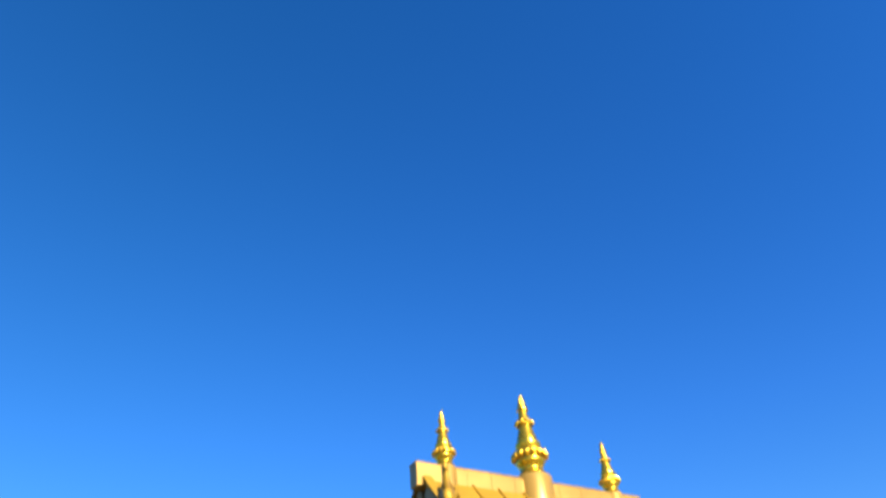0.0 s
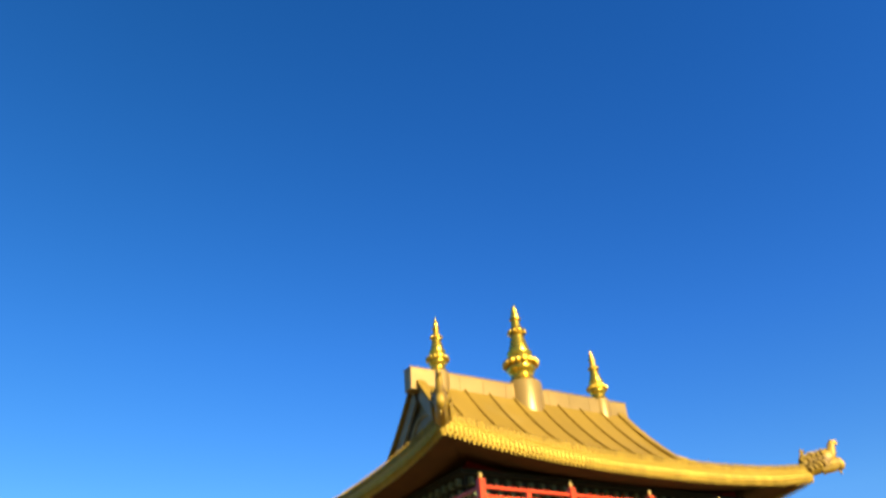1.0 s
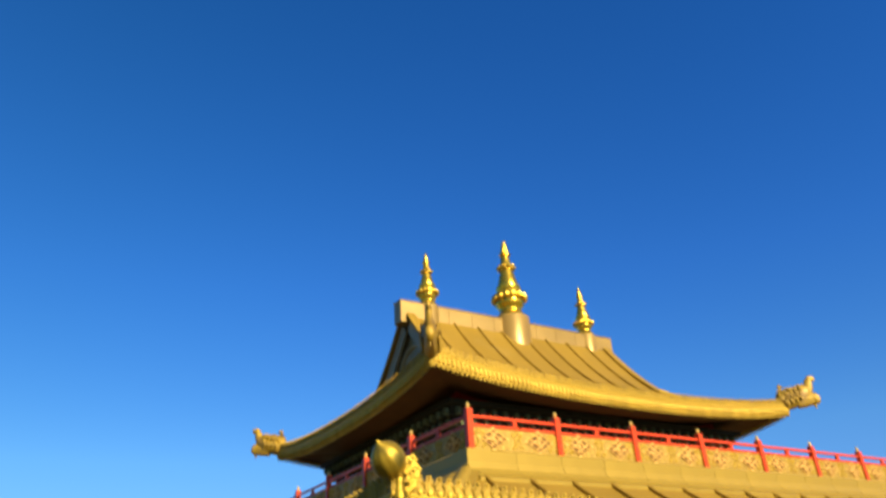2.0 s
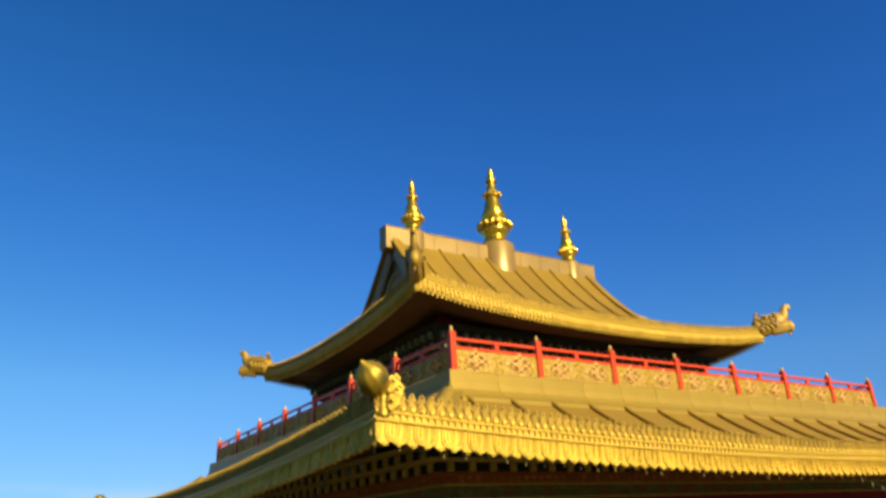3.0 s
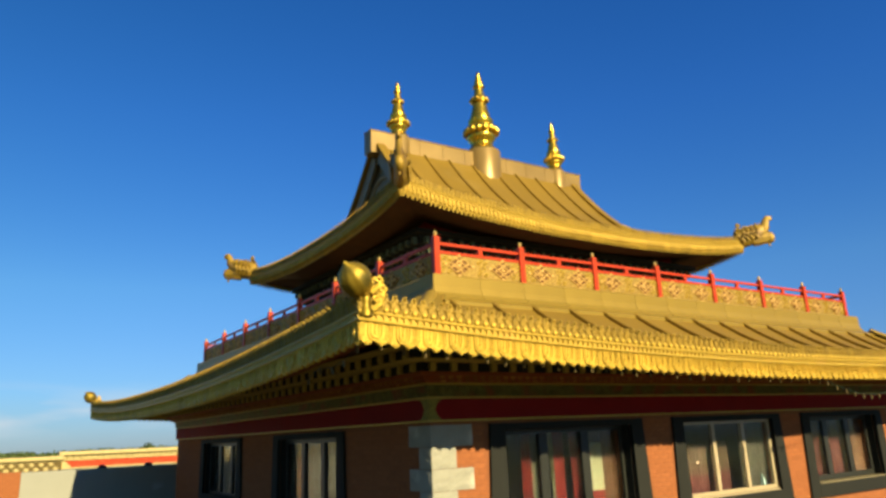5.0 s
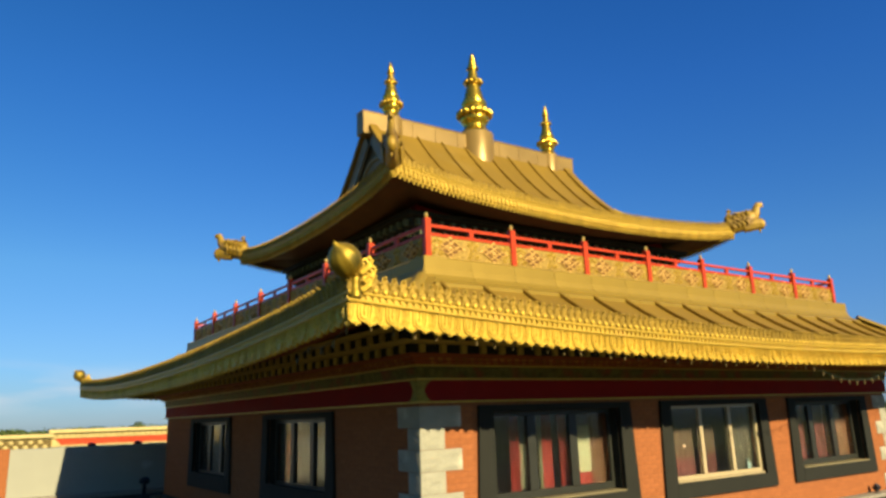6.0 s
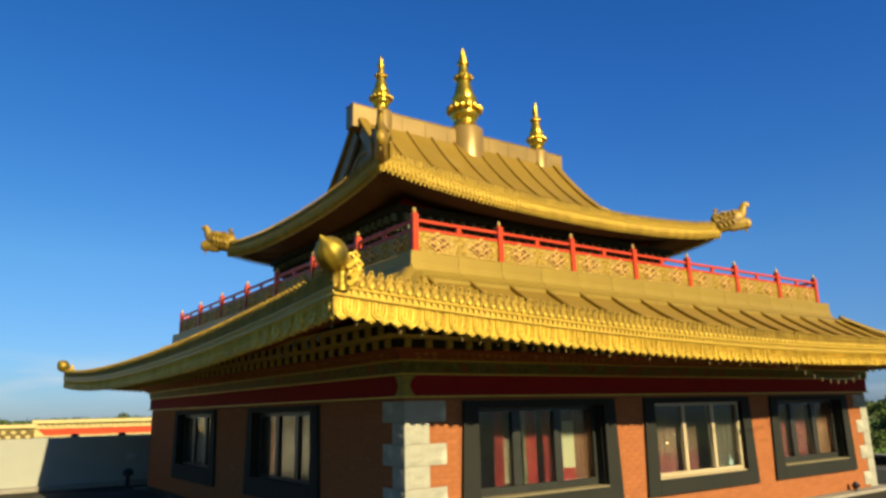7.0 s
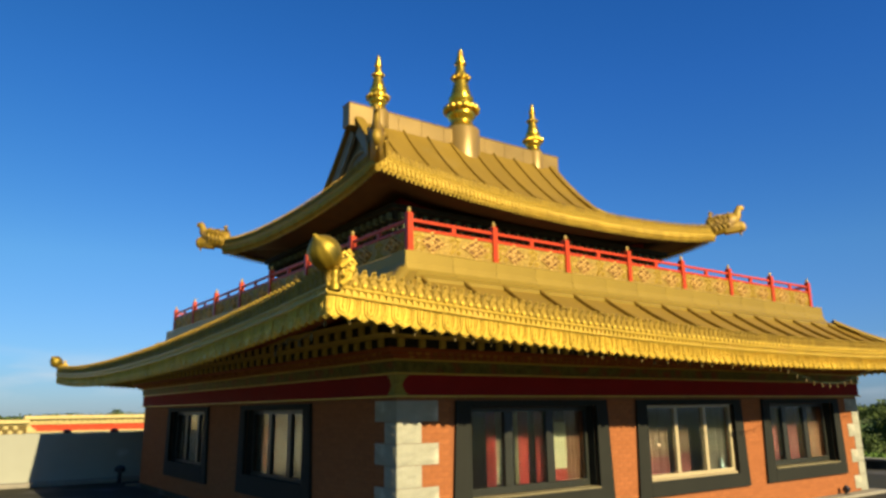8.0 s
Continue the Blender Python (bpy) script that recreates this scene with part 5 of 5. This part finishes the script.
# ---- corner ornaments ----
def makara_mesh(k):
    """A beast-headed roof-end ornament that looks along +x, its neck collar at the origin."""
    g = Geo()
    g.tube([(-0.16, 0, -0.06), (-0.08, 0, -0.02), (0.0, 0, 0.02), (0.05, 0, 0.03)], [0.17, 0.27, 0.25, 0.19], 12)       # ruff
    for i in range(9):
        a = math.pi * (i - 4) / 5.5
        g.tube([(-0.03, 0.2 * math.sin(a), 0.02 + 0.2 * math.cos(a)), (-0.08, 0.27 * math.sin(a), 0.02 + 0.28 * math.cos(a))], [0.07, 0.03], 6)
    g.tube([(-0.05, 0, 0.0), (0.2, 0, 0.05), (0.42, 0, 0.11), (0.6, 0, 0.18), (0.68, 0, 0.21)], [0.27, 0.27, 0.24, 0.19, 0.14], 10, flat=1.0)   # skull and upper jaw
    g.tube([(0.6, 0, 0.18), (0.7, 0, 0.29), (0.73, 0, 0.41), (0.79, 0, 0.49), (0.87, 0, 0.49), (0.9, 0, 0.43)], [0.16, 0.13, 0.11, 0.095, 0.07, 0.035], 9)   # raised snout
    g.tube([(0.3, 0, -0.05), (0.5, 0, -0.04), (0.66, 0, -0.03), (0.8, 0, -0.01)], [0.2, 0.19, 0.17, 0.15], 9)   # lower jaw
    g.ball(0.78, 0, -0.03, 0.16, 9, 6, 0.95, 1, 1)
    g.tube([(0.72, 0, -0.12), (0.76, 0, -0.24), (0.74, 0, -0.3)], [0.06, 0.03, 0.006], 6)   # beard
    g.tube([(-0.08, 0, 0.24), (-0.04, 0, 0.36), (-0.1, 0, 0.42)], [0.11, 0.09, 0.03], 8)   # tuft over the collar
    for i in range(4):
        for j in range(5):
            a = math.pi * (j - 2) / 4.2
            g.ball(0.08 + 0.12 * i, 0.22 * math.sin(a), 0.04 + 0.035 * i + 0.2 * math.cos(a), 0.05, 6, 4)   # scales
    for sy in (-1, 1):
        g.ball(0.34, 0.16 * sy, 0.15, 0.06, 8, 6)
        g.tube([(0.28, 0.13 * sy, 0.2), (0.16, 0.17 * sy, 0.28), (0.05, 0.19 * sy, 0.31)], [0.045, 0.035, 0.01], 6)
        g.tube([(0.15, 0.18 * sy, 0.08), (0.06, 0.25 * sy, 0.1), (0.0, 0.27 * sy, 0.16)], [0.07, 0.055, 0.012], 6)
        for i in range(4):
            g.tube([(0.42 + 0.08 * i, 0.1 * sy, 0.0), (0.43 + 0.08 * i, 0.1 * sy, -0.07)], [0.024, 0.006], 5)
        for i in range(4):   # curled mane
            x = 0.04 + 0.13 * i
            g.tube([(x, 0.24 * sy, -0.12 + 0.03 * i), (x - 0.07, 0.3 * sy, -0.05 + 0.03 * i), (x - 0.03, 0.32 * sy, 0.04 + 0.03 * i), (x + 0.04, 0.31 * sy, 0.0 + 0.03 * i)], [0.05, 0.055, 0.045, 0.015], 6)
            g.tube([(x + 0.04, 0.2 * sy, 0.12 + 0.03 * i), (x - 0.04, 0.27 * sy, 0.17 + 0.03 * i), (x - 0.02, 0.25 * sy, 0.24 + 0.03 * i)], [0.05, 0.05, 0.015], 6)
        g.tube([(0.6, 0.1 * sy, 0.16), (0.66, 0.14 * sy, 0.2), (0.72, 0.12 * sy, 0.24)], [0.04, 0.04, 0.015], 6)
    for i in range(6):
        x = 0.05 + 0.1 * i
        g.tube([(x + 0.04, 0, 0.24 + 0.015 * i), (x - 0.02, 0, 0.32 + 0.012 * i)], [0.045, 0.015], 6)
    g.v = [(x * k, y * k, z * k) for x, y, z in g.v]
    return g.mesh("dragon_ornament", GOLD_AGED, True)

mk = makara_mesh(1.0)
for v in mk.vertices:
    v.co = (v.co.x * 0.93, v.co.y * 0.62, v.co.z * 1.04 - 0.02)
for x, y, ang in ((UP[0], UP[2], 238), (UP[1], UP[2], -45), (UP[0], UP[3], 135), (UP[1], UP[3], 45)):
    d = Vector((math.cos(radians(ang)), math.sin(radians(ang)), 0))
    ob = new("dragon_ornament", mk)
    ob.matrix_basis = pose(x - d.x * 0.02, y - d.y * 0.02, UP_Z + 0.37 + 0.4, 0, 0, ang)
    tagged(ob, "gold beast-head ornament with raised snout at the roof corner", "roof ornament", "upper roof corner ornaments")

def leaf_spray(g, n, r, length, lean, z0, width=0.05):
    """A ring of curling leaves round z."""
    for i in range(n):
        a = 2 * math.pi * i / n
        c, d = math.cos(a), math.sin(a)
        g.tube([(r * c, r * d, z0), ((r + lean * 0.7) * c, (r + lean * 0.7) * d, z0 + length * 0.5), ((r + lean) * c, (r + lean) * d, z0 + length), ((r + lean * 1.5) * c, (r + lean * 1.5) * d, z0 + length * 0.93)], [width * 0.7, width, width * 0.7, width * 0.3], 6, flat=0.5)


for x, y, ang in ((LOW[0], LOW[2], 180), (LOW[1], LOW[2], 0), (LOW[0], LOW[3], 180), (LOW[1], LOW[3], 0)):
    z = LOW_Z + 0.31 + 0.36
    f = thing("corner_ornament", "streaked gold bud in a leafy cup at the lower eaves", "roof ornament", pose(x, y, z, 0, 0, ang), "lower roof corner ornaments")
    axis = Vector((0.66, 0.3, 0.66)).normalized()
    m_bud = Matrix.Translation((0.045, 0.0, 0.29)) @ axis.to_track_quat("Z", "Y").to_matrix().to_4x4()
    bud = Geo().lathe([(0.05, -0.16), (0.1, -0.15), (0.145, -0.1), (0.17, -0.03), (0.172, 0.03), (0.156, 0.09), (0.122, 0.14), (0.075, 0.178), (0.038, 0.205), (0.016, 0.232), (0.004, 0.25)], 48, None, 0.018, 10)
    part("bud", bud, BUD_GOLD, f, "ribbed gold bud", m_bud, smooth=True)
    cup = Geo().lathe([(0.03, -0.3), (0.07, -0.27), (0.055, -0.23), (0.1, -0.19), (0.12, -0.15)], 16)
    leaf_spray(cup, 9, 0.075, 0.09, 0.035, -0.22, 0.034)
    part("bud_cup", cup, GOLD_AGED, f, "leafy gold cup", m_bud, smooth=True)
    spray = Geo()
    for k, (sx, sz) in enumerate(((-0.17, 0.02), (-0.2, 0.11), (-0.16, 0.2))):
        for dy in (-0.08, 0.0, 0.08):
            spray.tube([(sx + 0.05, dy * 0.6, sz - 0.04), (sx - 0.02, dy, sz + 0.03), (sx - 0.05, dy * 1.2, sz + 0.09), (sx - 0.015, dy * 1.3, sz + 0.13), (sx + 0.02, dy * 1.2, sz + 0.1)], [0.028, 0.033, 0.027, 0.019, 0.009], 7)
    part("leaf_spray", spray, GOLD_PIECE, f, "curled gold leaves behind the bud", smooth=True)
    part("foot", Geo().lathe([(0.07, -0.08), (0.07, -0.03), (0.05, 0.0), (0.045, 0.06), (0.055, 0.11), (0.04, 0.15)], 20, pose(-0.07, 0, 0)), BUD_GOLD, f, "turned gold foot", smooth=True)


# ---- string of lamps under the front eaves ----
lights = thing("string_lights", "string of small clear bulbs on a cable under the eaves", "string lights")
pts = []
nl = 62
for i in range(nl + 1):
    x = LOW[0] + 0.3 + (LOW[1] - LOW[0] - 0.6) * i / nl
    u = (x - CX) / (LOW[1] - CX)
    sag = 0.03 * math.sin(math.pi * (i % 4) / 4)
    if x > 6.4:
        sag = 0.3 * math.sin(math.pi * min(1, (x - 6.4) / 3.3)) + (0.16 * math.sin(math.pi * (x - 9.9) / 5.4) if x > 9.9 else 0)
    pts.append((x, LOW[2] + 0.12, LOW_Z + low_lift(u) + 0.055 - sag))
side = [(LOW[0] + 0.1, LOW[2] + 0.25 + 0.32 * i, LOW_Z + 0.27 - 0.04 * i + 0.05 * math.cos(i * 2.0)) for i in range(5)]
pts = list(reversed(side)) + pts
part("cable", Geo().tube(pts, 0.005, 5), CABLE, lights)
bulb = Geo().lathe([(0.01, 0.0), (0.011, -0.02), (0.018, -0.045), (0.016, -0.065), (0.005, -0.078)], 10).mesh("bulb", BULB, True)
for i, q in enumerate(pts):
    part("bulb", bulb, None, lights, m=pose(q[0], q[1], q[2] - 0.006, 8 * math.sin(i * 2.3), 8 * math.cos(i * 1.7), 0))
# ---- trees and far woods ----
def leaf_cloud(g, cx, cy, cz, rx, ry, rz, count, size, rnd):
    """Small leaf quads scattered through an uneven crown."""
    lobes = [(rnd.uniform(-0.55, 0.55), rnd.uniform(-0.55, 0.55), rnd.uniform(-0.5, 0.6), rnd.uniform(0.35, 0.62)) for _ in range(9)]
    for i in range(count):
        lx, ly, lz, lr = lobes[i % 9]
        v = Vector((rnd.gauss(0, 1), rnd.gauss(0, 1), rnd.gauss(0, 1))).normalized() * lr * rnd.uniform(0.7, 1.05)
        p = Vector((cx + (lx + v.x) * rx, cy + (ly + v.y) * ry, cz + (lz + v.z) * rz))
        a = Vector((rnd.gauss(0, 1), rnd.gauss(0, 1), rnd.gauss(0, 0.6))).normalized() * size * rnd.uniform(0.6, 1.3)
        b = a.cross(Vector((rnd.gauss(0, 1), rnd.gauss(0, 1), rnd.gauss(0, 1)))).normalized() * size * rnd.uniform(0.4, 0.9)
        k = len(g.v)
        g.v += [tuple(p - a), tuple(p + b), tuple(p + a), tuple(p - b)]
        g.f.append((k, k + 1, k + 2, k + 3))


def raw_mesh(g, name, material):
    me = bpy.data.meshes.new(name)
    me.from_pydata(g.v, [], g.f)
    me.materials.append(material)
    return me


def tree(x, y, h, r, seed, material, leaves=2600, size=0.16):
    rnd = random.Random(seed)
    t = thing("tree", "broad leafy green tree beyond the roof deck", "tree", pose(x, y, -7.0), group="trees beyond the deck")
    g = Geo().tube([(0, 0, -0.6), (0.1, 0, h * 0.25), (-0.05, 0.1, h * 0.5), (0.05, 0, h * 0.8)], [0.035 * h, 0.026 * h, 0.018 * h, 0.006 * h], 9)
    for i in range(6):
        a = i * 1.1 + rnd.random()
        g.tube([(0, 0, h * (0.3 + 0.06 * i)), (r * 0.4 * math.cos(a), r * 0.4 * math.sin(a), h * (0.45 + 0.06 * i)), (r * 0.75 * math.cos(a), r * 0.75 * math.sin(a), h * (0.52 + 0.06 * i))], [0.012 * h, 0.008 * h, 0.002 * h], 6)
    part("trunk", g, BARK, t, smooth=True)
    c = Geo()
    leaf_cloud(c, 0, 0, h * 0.62, r, r, h * 0.4, leaves, size, rnd)
    part("crown", raw_mesh(c, "crown", material), None, t, "uneven leafy crown")
    return t


rnd = random.Random(5)
for i in range(20):
    x = 40 + rnd.uniform(0, 26)
    y = 2.2 + (x - 20) * 0.422 + rnd.uniform(-7, 7)
    tree(x, y, rnd.uniform(4.9, 6.4), rnd.uniform(2.4, 3.8), 100 + i, LEAF if i % 3 == 0 else LEAF_DARK, 9000, 0.13)
for i in range(5):
    x = 95 + rnd.uniform(0, 40)
    y = 2.2 + (x - 20) * 0.422 + rnd.uniform(-16, 16)
    tree(x, y, rnd.uniform(8.8, 10.2), rnd.uniform(4.5, 7), 300 + i, LEAF_DARK, 8000, 0.26)

# low green shrubs right behind the deck edge
sg = Geo()
for i in range(44):
    x = 27 + rnd.uniform(0, 14)
    y = 3.0 + (x - 20) * 0.43 + rnd.uniform(-9, 9)
    leaf_cloud(sg, x, y, -4.6 + rnd.uniform(-0.5, 0.8), 2.4, 2.4, 2.8, 2600, 0.1, rnd)
tagged(part("shrubs", raw_mesh(sg, "shrubs", LEAF), None, None), "dense bright green shrubs below the deck edge", "shrubs", kind="stuff")

# far woods all along the horizon
wg = Geo()
for i in range(900):
    a = 2 * math.pi * i / 900 + rnd.uniform(-0.006, 0.006)
    d = rnd.uniform(380, 900)
    h = d * rnd.uniform(0.0042, 0.0047) + 8.0
    leaf_cloud(wg, d * math.cos(a), d * math.sin(a), -7 + h * 0.4, d * 0.022, d * 0.022, h * 0.45, 200, h * 0.1, rnd)
tagged(part("far_woods", raw_mesh(wg, "far_woods", LEAF_DARK), None, None), "green far woods along the horizon", "woods", kind="stuff")

# one round tree on the skyline behind the parapet
tree(25.6, 138, 9.2, 2.7, 77, LEAF_DARK, 6000, 0.22)

# small round black object on the plinth by the far corner stones, given a spotlight's shape
spot = thing("floor_spotlight", "small round black object standing on the plinth by the corner stones", "spotlight", pose(11.9, -0.16, 0.07))
part("foot", Geo().lathe([(0.06, 0.0), (0.06, 0.015), (0.02, 0.02), (0.02, 0.06)], 12), BLACK, spot, smooth=True)
part("lamp_head", Geo().lathe([(0.03, -0.07), (0.06, -0.06), (0.075, 0.05), (0.07, 0.06), (0.06, 0.05)], 14, pose(0, 0, 0.11, 50, 0, 0)), BLACK, spot, smooth=True)

# ---- brick courses, last ----
BL, BH, JT = 0.215, 0.065, 0.01
brick_me = Geo().cbox(0, BL, -0.004, 0.0, 0, BH, 0.002).mesh("brick", BRICK)


def courses(length, blocked, near):
    """Yields brick places (x, z, length) row by row, clear of blocked spans."""
    z = 0.075
    row = 0
    while z + BH < 2.232:
        spans = []
        for a, b, z0, z1 in blocked:
            if z1 > z and z0 < z + BH:
                spans.append((a, b))
        x = -(BL + JT) / 2 if row % 2 else 0.0
        while x < length:
            a, b = max(x, 0.0), min(x + BL, length)
            pieces = [(a, b)]
            for s0, s1 in spans:
                nxt = []
                for p, q in pieces:
                    if s1 <= p or s0 >= q:
                        nxt.append((p, q))
                    else:
                        if s0 - p > 0.02:
                            nxt.append((p, s0 - 0.003))
                        if q - s1 > 0.02:
                            nxt.append((s1 + 0.003, q))
                pieces = nxt
            for p, q in pieces:
                if q - p > 0.02:
                    yield p, z, q - p
            x += BL + JT
        z += BH + JT
        row += 1


def stone_spans(length, at_start, at_end, first, second):
    res = []
    for k in range(8):
        z1 = 2.19 - QH * k
        w = first if k % 2 == 0 else second
        if at_start:
            res.append((-1, w, z1 - QH, z1))
        if at_end:
            res.append((length - w, length + 1, z1 - QH, z1))
    return res


front_blocked = [(a - 0.08, b + 0.08, WZ0, WZ1) for a, b, _ in FRONT_WIN]
front_blocked += stone_spans(W, True, False, 0.69, 0.40) + stone_spans(W, False, True, 0.58, 0.31)
rest = Geo()
made = 0
sizes = {}
for x, z, l in courses(W, front_blocked, True):
    if x < 5.2 and z > 0.4 and made < 300:
        key = round(l, 2)
        if key not in sizes:
            sizes[key] = brick_me if abs(l - BL) < 0.004 else Geo().cbox(0, l, -0.004, 0.0, 0, BH, 0.002).mesh("brick", BRICK)
        part("brick", sizes[key], None, wall_f, m=pose(x, 0, z))
        made += 1
    else:
        rest.cbox(x, x + l, -0.004, 0.0, z, z + BH, 0.002)
part("brick_infill", rest, BRICK_JOINED, wall_f, kind="stuff")
left_blocked = [(D - b - 0.08, D - a + 0.08, WZ0, WZ1) for a, b in LEFT_WIN]
left_blocked += stone_spans(D, False, True, 0.58, 0.31)
rest = Geo()
for x, z, l in courses(D, left_blocked, False):
    rest.cbox(x, x + l, -0.004, 0.0, z, z + BH, 0.002)
part("brick_infill", rest, BRICK_JOINED, wall_l, kind="stuff")
